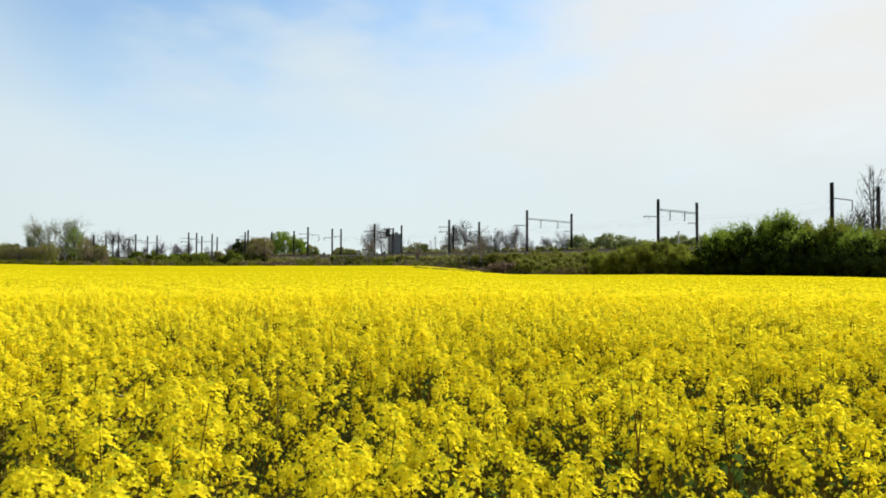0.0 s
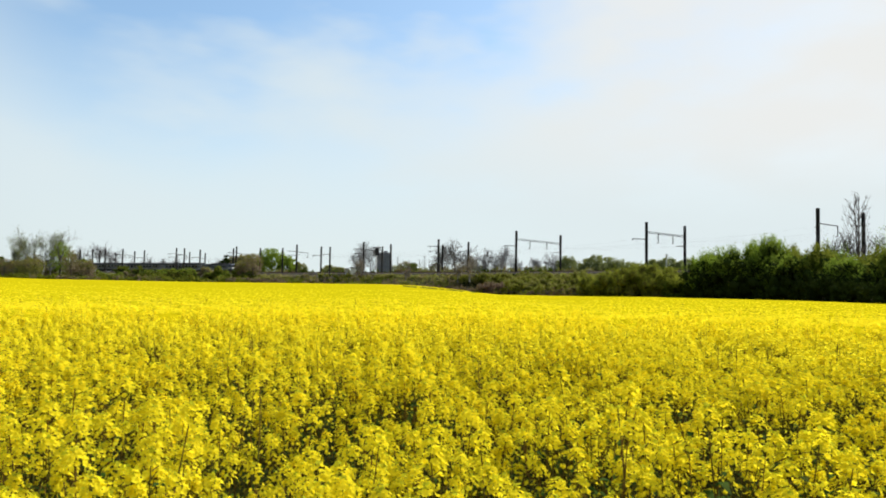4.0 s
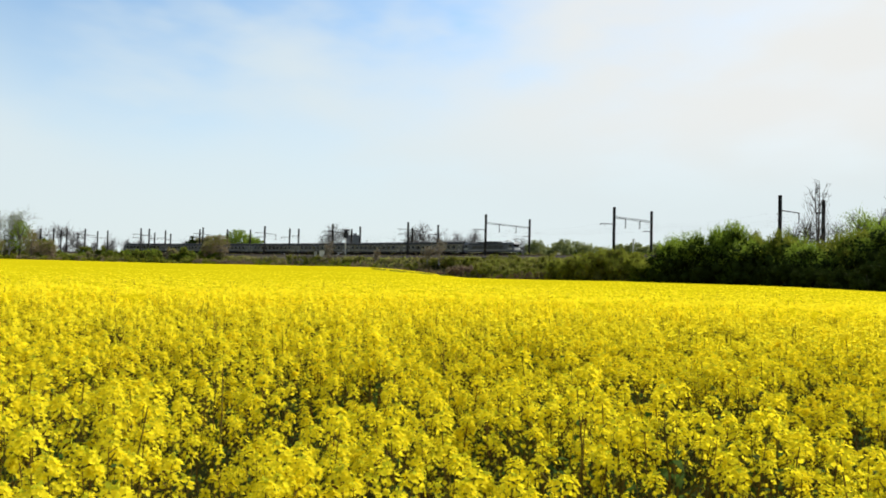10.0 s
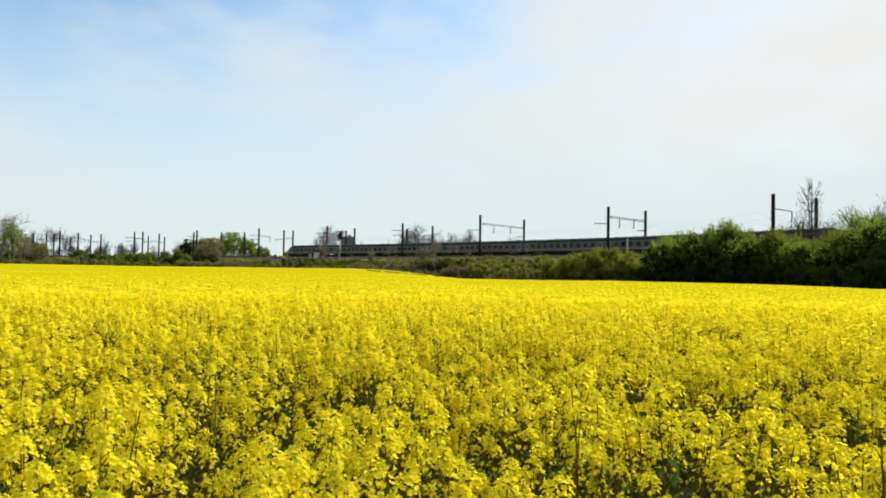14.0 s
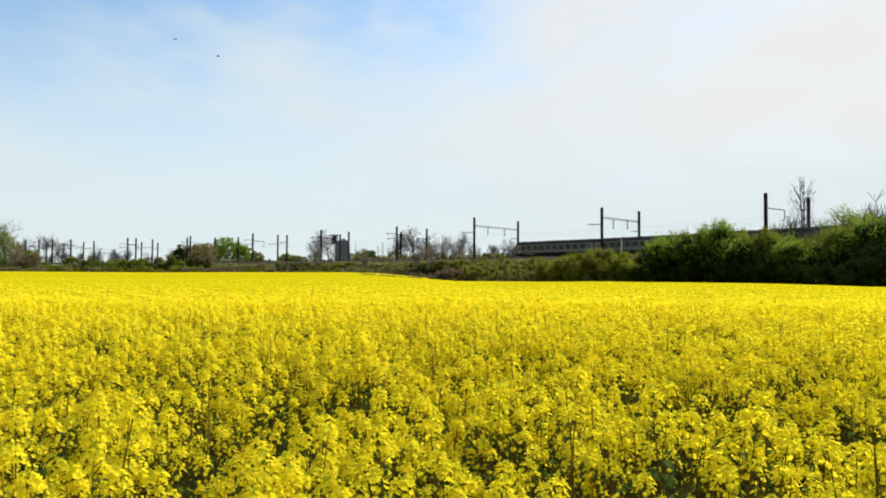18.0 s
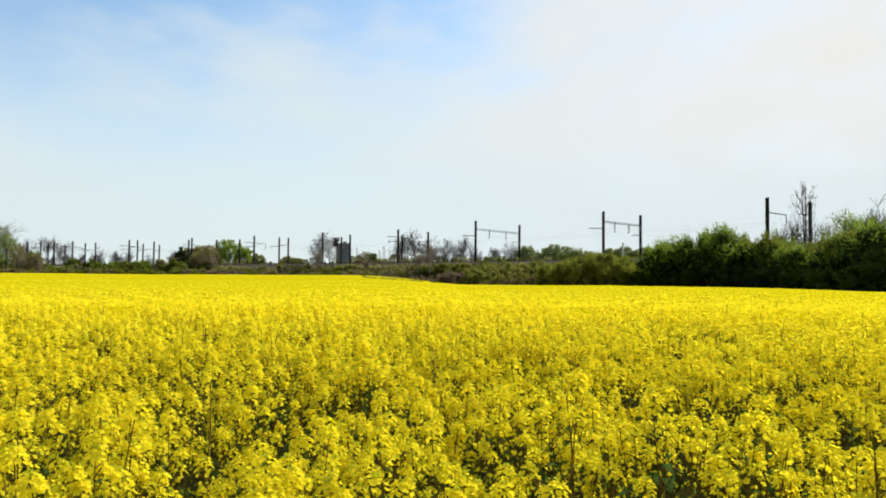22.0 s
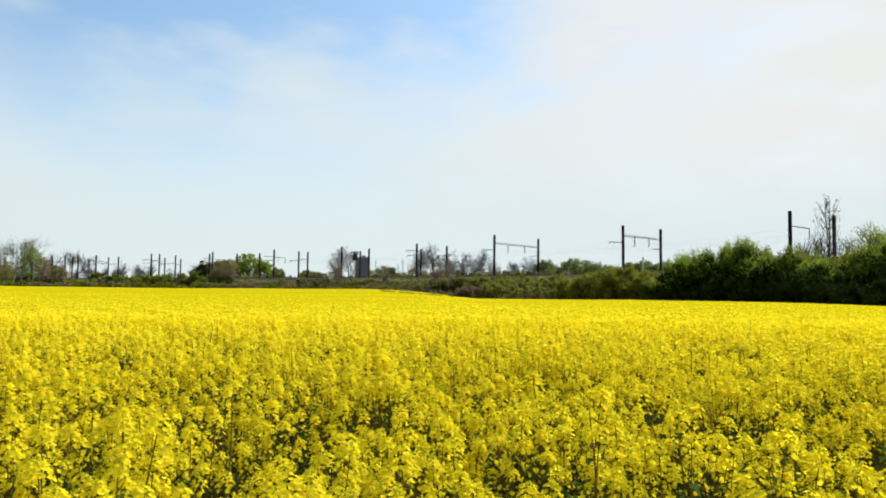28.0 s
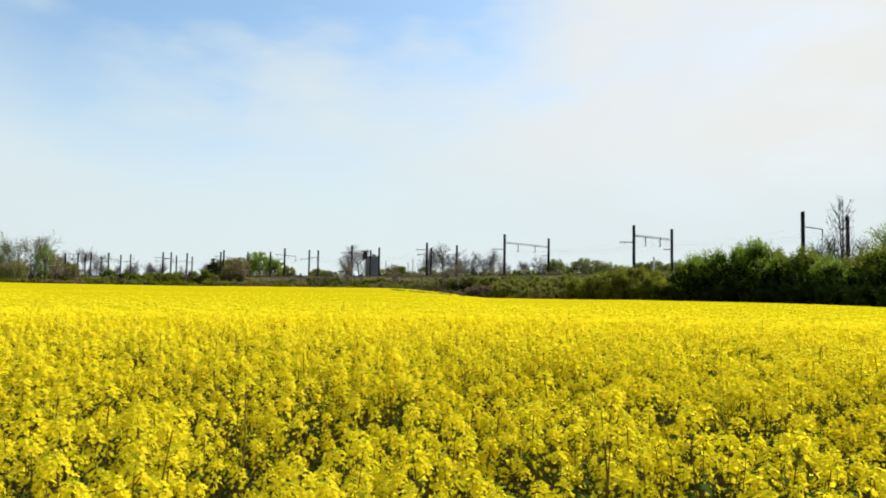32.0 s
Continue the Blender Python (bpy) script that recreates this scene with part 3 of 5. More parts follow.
def make_coach(last=False):
    L = 26.0
    root = thing("passenger_coach", "long grey passenger coach with dark roof and a row of windows" if not last else
                 "grey driving trailer at the train's end with a sloping cab", "railway coach", "coaches of the train")
    body = part("body", hull(L, [(1.30, 1.02), (1.415, 1.25), (1.415, 3.36)], (0.0, 0.0) if not last else (0.75, 0.0)), M["coach_body"], root)
    roof = part("roof", hull(L - 0.1 if not last else L - 1.6, [(1.44, 3.36), (1.38, 3.52), (1.20, 3.84), (0.85, 4.08), (0.40, 4.20)], (0.0, 0.0)),
                M["coach_roof"], root, "sooty dark grey roof", m=pose(0 if not last else 0.75, 0, 0.004))
    bm = blank()
    for k in range(9):
        box(bm, (0.9, 0.8, 0.10), (-10.5 + k * 2.6, 0, 4.21), 0.03)
    part("roof_vent", bm, M["coach_roof"], roof)
    for s in (-1, 1):
        bm = box(blank(), (L - 3.6, 0.014, 1.36), (0.2, s * 1.418, 2.50), 0)
        part("window_band", bm, M["coach_band"], body, "dark band round the windows")
        bm = box(blank(), (L - 1.4, 0.03, 0.22), (0.1 if last else 0, s * 1.395, 1.12), 0.01)
        part("skirt", bm, M["under"], body, "dark panel below the floor line")
        bm = box(blank(), (L - 0.4, 0.02, 0.12), (0.1 if last else 0, s * 1.418, 1.52))
        part("stripe", bm, M["stripe_grey"], body, "lighter grey stripe under the windows")
        for k in range(10):
            at = -9.68 + k * 2.15
            bm = box(blank(), (1.45, 0.03, 1.12), (at, s * 1.424, 2.52), 0.01)
            w = part("window", bm, M["glass"], body, "tinted glass window")
            bm = blank()
            for dz in (-0.58, 0.58):
                box(bm, (1.55, 0.04, 0.05), (at, s * 1.428, 2.52 + dz))
            for dx in (-0.75, 0.75):
                box(bm, (0.05, 0.04, 1.1), (at + dx, s * 1.428, 2.52))
            part("frame", bm, M["grey_paint"], w, "bright metal frame")
        for x in (-11.75 if not last else -10.9, 11.85):
            bm = box(blank(), (0.86, 0.03, 1.95), (x, s * 1.42, 2.05), 0.01)
            d = part("door", bm, M["stripe_grey"], body, "lighter grey entrance door")
            bm = box(blank(), (0.5, 0.02, 0.75), (x, s * 1.438, 2.42))
            part("pane", bm, M["glass"], d)
    for x in (-9.2, 9.2):
        bogie(root, x, 2, 2.56)
    bm = blank()
    for x, w, h in ((-4.4, 3.2, 0.62), (-1.0, 3.0, 0.66), (2.2, 3.0, 0.60), (5.2, 2.6, 0.66), (-12.0, 1.4, 0.5), (12.0, 1.4, 0.5)):
        box(bm, (w, 2.3, h), (x, 0, 1.0 - h / 2), 0.05)
    part("underframe_box", bm, M["under"], root, "black equipment boxes under the floor")
    for x in (-L / 2 - 0.1, L / 2 + 0.1):
        if last and x < 0:
            bm = box(blank(), (0.04, 2.1, 0.85), (-12.62, 0, 2.75), 0, pose(0, 0, 0, 0, 0, 0))
            part("windscreen", bm, M["glass"], body, "dark cab windscreen", m=pose(0.0, 0, 0))
            continue
        bm = box(blank(), (0.35, 1.3, 2.3), (x, 0, 2.2), 0.05)
        part("gangway", bm, M["under"], root, "black rubber gangway bellows")
    return root


def make_loco():
    """A six-axle electric locomotive with forward-raked cab windows."""
    L = 19.4
    root = thing("locomotive", "grey-blue electric locomotive with pale cab ends and roof equipment", "locomotive")
    body = part("body", hull(L - 4.2, [(1.35, 1.05), (1.45, 1.25), (1.45, 3.10)]), M["loco_blue"], root)
    roof = part("roof", hull(L - 4.4, [(1.42, 3.10), (1.25, 3.42), (0.85, 3.62), (0.4, 3.68)]), M["coach_roof"], root, "sooty roof", m=pose(0, 0, 0.004))
    for e in (-1, 1):
        turn = pose(0, 0, 0, 0, 0, 0 if e > 0 else 180)
        side = [(7.6, 1.05), (9.55, 1.05), (9.75, 1.35), (9.45, 2.25), (9.05, 2.35), (9.65, 3.25), (9.2, 3.62), (7.6, 3.66)]
        bm = blank()
        rows = []
        for y, inset in ((-1.44, 0.0), (-1.25, 0.0), (1.25, 0.0), (1.44, 0.0)):
            k = 0.92 if abs(y) > 1.3 else 1.0
            rows.append([bm.verts.new((7.6 + (x - 7.6) * k, y, z if z < 3.3 else 3.3 + (z - 3.3) * (0.2 if abs(y) > 1.3 else 1))) for x, z in side])
        for a, b in zip(rows, rows[1:]):
            for k in range(len(side)):
                k2 = (k + 1) % len(side)
                bm.faces.new((a[k], b[k], b[k2], a[k2]))
        bm.faces.new(rows[0])
        bm.faces.new(list(reversed(rows[-1])))
        bmesh.ops.recalc_face_normals(bm, faces=bm.faces)
        bmesh.ops.transform(bm, matrix=turn, verts=bm.verts)
        cab = part("cab", bm, M["loco_blue"], root, "cab with forward-raked windscreen")
        bm = box(blank(), (0.05, 2.3, 0.62), (9.62, 0, 1.92), 0.02)
        bmesh.ops.transform(bm, matrix=Matrix.Translation((9.62, 0, 1.92)) @ Matrix.Rotation(radians(-18), 4, "Y") @ Matrix.Translation((-9.62, 0, -1.92)), verts=bm.verts)
        bmesh.ops.transform(bm, matrix=turn, verts=bm.verts)
        part("nose_panel", bm, M["loco_white"], cab, "white nose panel")
        for s in (-1, 1):
            bm = box(blank(), (1.7, 0.02, 0.5), (8.4, s * 1.452, 1.9), 0.0)
            bmesh.ops.transform(bm, matrix=turn, verts=bm.verts)
            part("side_flash", bm, M["loco_white"], cab, "white flash on the cab side")
        for y in (-0.62, 0.62):
            bm = box(blank(), (0.03, 1.05, 0.72), (9.40, y, 2.80), 0.0)
            bmesh.ops.transform(bm, matrix=Matrix.Translation((9.40, 0, 2.80)) @ Matrix.Rotation(radians(33.7), 4, "Y") @ Matrix.Translation((-9.40, 0, -2.80)), verts=bm.verts)
            bmesh.ops.transform(bm, matrix=turn, verts=bm.verts)
            part("windscreen", bm, M["glass"], cab, "dark windscreen pane")
        for y in (-0.95, 0.95):
            bm = rod(blank(), (9.62, y, 1.75), (9.74, y, 1.75), 0.16, sides=12)
            bmesh.ops.transform(bm, matrix=turn, verts=bm.verts)
            part("headlight", bm, M["lamp_glass"], cab, "round headlight")
            bm = rod(blank(), (9.7, y * 0.92, 1.08), (10.1, y * 0.92, 1.08), 0.10, sides=8)
            rod(bm, (10.05, y * 0.92, 1.08), (10.14, y * 0.92, 1.08), 0.26, sides=12)
            bmesh.ops.transform(bm, matrix=turn, verts=bm.verts)
            part("buffer", bm, M["under"], root, "black buffer")
        for s in (-1, 1):
            bm = box(blank(), (0.9, 0.03, 0.7), (8.45, s * 1.437, 2.72), 0.01)
            bmesh.ops.transform(bm, matrix=turn, verts=bm.verts)
            part("cab_window", bm, M["glass"], cab, "dark side window of the cab")
    for s in (-1, 1):
        for k in range(6):
            bm = box(blank(), (1.7, 0.03, 0.95), (-5.0 + k * 2.0, s * 1.455, 2.45), 0.01)
            g = part("grille", bm, M["loco_dark"], body, "dark ventilation grille")
            bm = blank()
            for j in range(5):
                box(bm, (1.6, 0.03, 0.05), (-5.0 + k * 2.0, s * 1.475, 2.1 + j * 0.175))
            part("slat", bm, M["coach_band"], g)
        bm = box(blank(), (L - 4.4, 0.02, 0.22), (0, s * 1.458, 1.55))
        part("stripe", bm, M["stripe_grey"], body, "lighter grey stripe along the side")
    for x, w, h in ((-3.4, 2.2, 0.35), (-0.4, 2.8, 0.42), (2.6, 1.8, 0.35)):
        part("roof_box", box(blank(), (w, 1.5, h), (x, 0, 3.66 + h / 2), 0.06), M["coach_roof"], roof)
    for x, up in ((-6.3, 1.45), (6.3, 0.42)):
        bm = blank()
        h = 3.72
        if up > 1:
            knee = h + up * 0.55
            for y in (-0.5, 0.5):
                rod(bm, (x + 0.9, y, h), (x - 0.9, y * 0.8, knee), 0.05, sides=5)
                rod(bm, (x - 0.9, y * 0.8, knee), (x + 0.4, y * 0.9, h + up + 0.3), 0.04, sides=5)
        else:
            for y in (-0.5, 0.5):
                rod(bm, (x + 1.1, y, h + 0.12), (x - 1.1, y, h + 0.28), 0.05, sides=5)
                rod(bm, (x - 1.1, y, h + 0.28), (x + 0.6, y, h + 0.4), 0.04, sides=5)
        pan = part("pantograph", bm, M["post"], roof, "raised dark pantograph" if up > 1 else "folded dark pantograph")
        bm = box(blank(), (0.45, 1.6, 0.06), (x + 0.4, 0, h + (up + 0.33 if up > 1 else 0.44)), 0.02)
        part("contact_strip", bm, M["brass"], pan)
        for y in (-0.5, 0.5):
            insulator(pan, (x + 0.8, y, 3.55), (x + 0.8, y, 3.85))
    for x in (-6.0, 6.0):
        bogie(root, x, 3, 3.3)
    part("fuel_skirt", box(blank(), (4.2, 2.5, 0.6), (0, 0, 0.78), 0.06), M["under"], root, "black equipment case")
    return root


LOCO = make_loco()
FIRST = make_coach()
COACHES = [FIRST] + [copy_thing(FIRST, pose(0, 0, 0)) for _ in range(5)] + [make_coach(True)]


# ---- trees and bushes ----
def lumps(rng, n, size, fine=1.0):
    """Centres and radii of the clumps that make up a crown of a size (x, y, z half-lengths, standing on z = 0)."""
    c = turned(rng, n) * (rng.uniform(0.25, 0.80, n) ** 0.6)[:, None]
    c[:, 2] = c[:, 2] * 0.95
    c = c * np.array(size) + np.array([0, 0, size[2]])
    r = rng.uniform(0.22, 0.42, n) * min(size) * fine
    c[:, 2] = np.maximum(c[:, 2], r * 0.6)
    return c, r


def leaves_on(rng, c, r, per, leaf):
    n = len(c)
    who = np.repeat(np.arange(n), per)
    d = turned(rng, len(who))
    rad = r[who] * rng.uniform(0.55, 1.12, len(who))
    p = c[who] + d * rad[:, None] * np.array([1.05, 1.05, 0.95])
    nrm = d * 0.6 + turned(rng, len(who)) * 0.9
    nrm /= np.linalg.norm(nrm, axis=1)[:, None]
    u = np.cross(nrm, turned(rng, len(who)))
    u /= np.linalg.norm(u, axis=1)[:, None] + 1e-9
    w = np.cross(nrm, u)
    s = leaf * rng.uniform(0.55, 1.3, len(who))[:, None]
    keep = p[:, 2] > 0.02
    return flakes(p[keep], (u * s)[keep], (w * s * 0.62)[keep])


def cores(c, r, k=0.74):
    """Faceted lumps inside a crown that stop the light."""
    bm = blank()
    for p, q in zip(c, r):
        bmesh.ops.create_icosphere(bm, subdivisions=1, radius=q * k, matrix=Matrix.Translation(p))
    V = np.array([v.co for v in bm.verts])
    bm.verts.index_update()
    F = np.array([[v.index for v in f.verts] for f in bm.faces])
    bm.free()
    return V, F


def feathers(rng, c, r, size, count, per, length, leaf):
    """Leafy shoots that stand up and out of the crown."""
    odds = np.clip(c[:, 2] / (2 * size[2]), 0.05, 1) ** 2
    who = rng.choice(len(c), count, p=odds / odds.sum())
    d = (c[who] - np.array([0, 0, size[2] * 0.6])) / np.array(size) * 0.55 + np.array([0, 0, 0.75]) + rng.normal(0, 0.28, (count, 3))
    d /= np.linalg.norm(d, axis=1)[:, None]
    start = c[who] + d * r[who][:, None] * 0.6
    L = length * rng.uniform(0.4, 1.1, count)
    k = np.repeat(np.arange(count), per)
    t = rng.uniform(0, 1, len(k)) ** 0.8
    p = start[k] + d[k] * (t * L[k])[:, None] + rng.normal(0, 0.11, (len(k), 3)) * (1.15 - t)[:, None] * length
    u, w = turned(rng, len(k)), turned(rng, len(k))
    s = leaf * rng.uniform(0.6, 1.2, len(k))[:, None]
    return flakes(p, u * s, w * s * 0.6)


def bush(seed, x, y, size, mats, label, leaf=0.24, n=26, per=150, name="bush", group="bushes along the railway", sink=0.2, z=None, young=0.3, inner="leaf_inner_shade", shoots_n=16, shoot=0.9, core=0.66, fine=1.0):
    """A many-stemmed bush: a forked trunk, cores coloured as inner shade, two kinds of leaves and loose shoots."""
    rng = np.random.default_rng(seed)
    z = float(lie(x, y)) if z is None else z
    root = thing(name, label, "bush", group, pose(x, y, z - sink))
    c, r = lumps(rng, n, size, fine)
    paths = []
    for k in range(6):
        tip = c[rng.integers(len(c))]
        foot = np.array([rng.normal(0, 0.06), rng.normal(0, 0.06), -0.3])
        mid = (foot + tip) / 2 + rng.normal(0, 0.15, 3) * size[2]
        paths.append((np.array([foot, mid, tip]), np.array([0.09, 0.06, 0.025]) * (0.5 + size[2] / 4)))
    V, F = tubes(paths, 4)
    part_mesh("forked_trunk", mesh_of("forked_trunk", V, F, M["bark"]), root)
    # in leafy bushes, cores darker than the leaves stand for inner shade
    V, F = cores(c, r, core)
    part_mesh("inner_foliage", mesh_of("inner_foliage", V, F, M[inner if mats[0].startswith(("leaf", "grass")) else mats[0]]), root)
    V, F = leaves_on(rng, c, r, per, leaf)
    part_mesh("foliage", mesh_of("foliage", V, F, M[mats[0]]), root)
    # topmost clumps take the second colour, which paints sunlight on the hedge
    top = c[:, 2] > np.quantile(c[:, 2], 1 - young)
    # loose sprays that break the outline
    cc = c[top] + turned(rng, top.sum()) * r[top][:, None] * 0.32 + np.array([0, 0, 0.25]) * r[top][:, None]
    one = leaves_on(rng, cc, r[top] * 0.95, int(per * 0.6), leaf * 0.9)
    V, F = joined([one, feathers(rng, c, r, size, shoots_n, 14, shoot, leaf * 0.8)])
    part_mesh("new_foliage", mesh_of("new_foliage", V, F, M[mats[1]]), root, "yellow-green leaves of the upper crown" if mats[1].startswith("leaf") else "")
    return root


def branch_paths(rng, height, spread, levels, trunk_r, twig_r, lean=0.35, first=0.3, kids=(4, 5, 4, 3)):
    out = []

    def grow(p, d, length, r, level):
        k = (4, 4, 3, 2)[level]
        pts, cur, way = [p], p, d
        for i in range(k):
            way = way + rng.normal(0, 0.12, 3) + np.array([0, 0, 0.05])
            way /= np.linalg.norm(way)
            cur = cur + way * length / k
            pts.append(cur)
        r1 = max(r * 0.45, twig_r)
        out.append((np.array(pts), np.linspace(r, r1, k + 1)))
        if level >= levels:
            return
        for i in range(kids[level]):
            t = rng.uniform(first if level == 0 else 0.25, 1.0)
            q = pts[int(t * k)] if t < 1 else pts[-1]
            side = rng.normal(0, 1, 3)
            side -= way * side.dot(way)
            side /= np.linalg.norm(side)
            nd = way * (1 - lean * spread) + side * spread * rng.uniform(0.6, 1.1) + np.array([0, 0, 0.15])
            nd /= np.linalg.norm(nd)
            grow(q, nd, length * rng.uniform(0.45, 0.7), max(r1 * 0.7, twig_r), level + 1)

    grow(np.array([0, 0, -0.3]), np.array([0, 0, 1.0]), height * 0.62, trunk_r, 0)
    return out


def bare_tree(seed, x, y, height, spread=0.8, label="", group="bare trees behind the railway", z=None, kids=(7, 6, 5, 3), trunk=None, twig=0.022, mat="bark", haze=0, haze_mat="twig_scrub", name="bare_tree", leaf=0.075):
    rng = np.random.default_rng(seed)
    z = float(lie(x, y)) if z is None else z
    root = thing(name, label, "tree", group, pose(x, y, z))
    paths = branch_paths(rng, height, spread, 3, trunk or height * 0.022, twig, kids=kids)
    top = max(p[:, 2].max() for p, _ in paths)
    s = height / top
    paths = [(p * np.array([1, 1, s]), r) for p, r in paths]
    thick = [q for q in paths if q[1][0] > twig * 2.2]
    thin = [q for q in paths if q[1][0] <= twig * 2.2]
    V, F = tubes(thick[:1], 6)
    part_mesh("trunk", mesh_of("trunk", V, F, M[mat]), root)
    V, F = tubes(thick[1:] or thick, 4)
    limbs = part_mesh("branchwork", mesh_of("branchwork", V, F, M[mat]), root)
    if thin:
        V, F = tubes(thin, 3)
        part_mesh("twig_spray", mesh_of("twig_spray", V, F, M[mat]), limbs)
    if haze:
        tips = np.vstack([p[1:] for p, _ in thin])
        who = rng.integers(len(tips), size=haze)
        p = tips[who] + rng.normal(0, height * 0.026, (haze, 3))
        u, w = turned(rng, haze) + np.array([0, 0, 0.6]), turned(rng, haze)
        k = (leaf, leaf * 0.65) if haze_mat.startswith("leaf") else (0.38, 0.022)
        V, F = quads(p, u * k[0], w * k[1])
        part_mesh("fine_crown", mesh_of("fine_crown", V, F, M[haze_mat]), root, "first small leaves" if haze_mat.startswith("leaf") else "")
    return root


def columnar_tree(seed, x, y, height, z0=0.0, limbs_n=46, trunk=0.24, label="tall slender leafless tree rising above the bushes", mat="bark", group="bare trees behind the railway", girth=None):
    """A slender leafless tree: two close stems and a narrow oval of steep fine branches."""
    rng = np.random.default_rng(seed)
    girth = girth or height * 0.11
    root = thing("bare_tree", label, "tree", group, pose(x, y, z0))
    z = np.linspace(-0.3, height, 14)
    stem = np.column_stack([0.10 * np.sin(z * 0.5), 0.1 * np.cos(z * 0.4), z])
    fork = stem[5:] * np.array([1, 1, 0.96]) + np.linspace(0, 1, 9)[:, None] ** 0.7 * np.array([-0.24, 0.1, 0]) * girth
    V, F = tubes([(stem, np.linspace(trunk, 0.03, 14)), (fork, np.linspace(trunk * 0.6, 0.03, 9))], 7)
    part_mesh("trunk", mesh_of("trunk", V, F, M[mat]), root)
    limbs, twigs = [], []
    for k in range(limbs_n):
        u = (k + rng.uniform(0, 1)) / limbs_n
        h = (0.36 + 0.56 * u) * height
        a = k * 2.4 + rng.uniform(-0.5, 0.5)
        reach = girth * math.sin(math.pi * (0.25 + 0.70 * u)) * rng.uniform(0.55, 1.1)
        rise = min(reach * rng.uniform(1.4, 2.2), height * 1.02 - h)
        side = np.array([math.cos(a), math.sin(a), 0])
        p0 = (stem if k % 3 else fork)[np.abs((stem if k % 3 else fork)[:, 2] - h).argmin()]
        pts = np.array([p0 + side * reach * t ** 0.75 + np.array([0, 0, rise * t ** 1.2]) + rng.normal(0, 0.04, 3) * (t > 0) for t in (0, 0.3, 0.65, 1.0)])
        w = trunk / 0.24
        limbs.append((pts, np.array([0.046, 0.034, 0.024, 0.015]) * max(w, 0.6)))
        for j in range(9):
            q = pts[rng.integers(1, 4)]
            d = (side * 0.25 + np.array([0, 0, 0.75]) + turned(rng, 1)[0] * 0.55) * rng.uniform(0.35, 0.75) * girth * 0.45
            twigs.append((np.array([q, q + d * 0.5 + rng.normal(0, 0.03, 3), q + d]), np.array([0.020, 0.016, 0.010])))
    V, F = tubes(limbs, 4)
    ob = part_mesh("branchwork", mesh_of("branchwork", V, F, M[mat]), root)
    V, F = tubes(twigs, 3)
    part_mesh("twig_spray", mesh_of("twig_spray", V, F, M[mat]), ob)
    return root


def leafy_tree(seed, x, y, height, width, mats=("leaf", "leaf_young_lit"), label="", z=None, leaf=0.3, per=120, n=34, trunk_share=0.06, group="trees behind the railway", name="leafy_tree"):
    rng = np.random.default_rng(seed)
    z = float(lie(x, y)) if z is None else z
    root = thing(name, label, "tree", group, pose(x, y, z))
    size = (width / 2, width / 2, height * (1 - trunk_share) / 2)
    c, r = lumps(rng, n * 5, size)
    r = r * 0.46
    c[:, 2] += height * trunk_share
    paths = [(np.array([[0, 0, -0.3], [0.1, 0, height * 0.3], [0, 0.1, height * 0.6]]), np.array([0.03, 0.024, 0.012]) * height)]
    V, F = tubes(paths, 7)
    trunk = part_mesh("trunk", mesh_of("trunk", V, F, M["bark"]), root)
    paths = []
    for k in range(9):
        tip = c[rng.integers(len(c))]
        a = np.array([0, 0, height * rng.uniform(0.2, 0.5)])
        paths.append((np.array([a, (a + tip) / 2 + rng.normal(0, 0.2, 3), tip]), np.array([0.012, 0.008, 0.004]) * height))
    V, F = tubes(paths, 5)
    part_mesh("branchwork", mesh_of("branchwork", V, F, M["bark"]), trunk)
    V, F = leaves_on(rng, c, r, per // 5, leaf)
    part_mesh("crown", mesh_of("crown", V, F, M[mats[0]]), root)
    top = c[:, 2] > np.quantile(c[:, 2], 0.5)
    V, F = leaves_on(rng, c[top] + np.array([0, 0, 0.2]), r[top], int(per * 0.12), leaf * 0.9)
    part_mesh("new_foliage", mesh_of("new_foliage", V, F, M[mats[1]]), root, "yellow-green leaves of the upper crown")
    return root


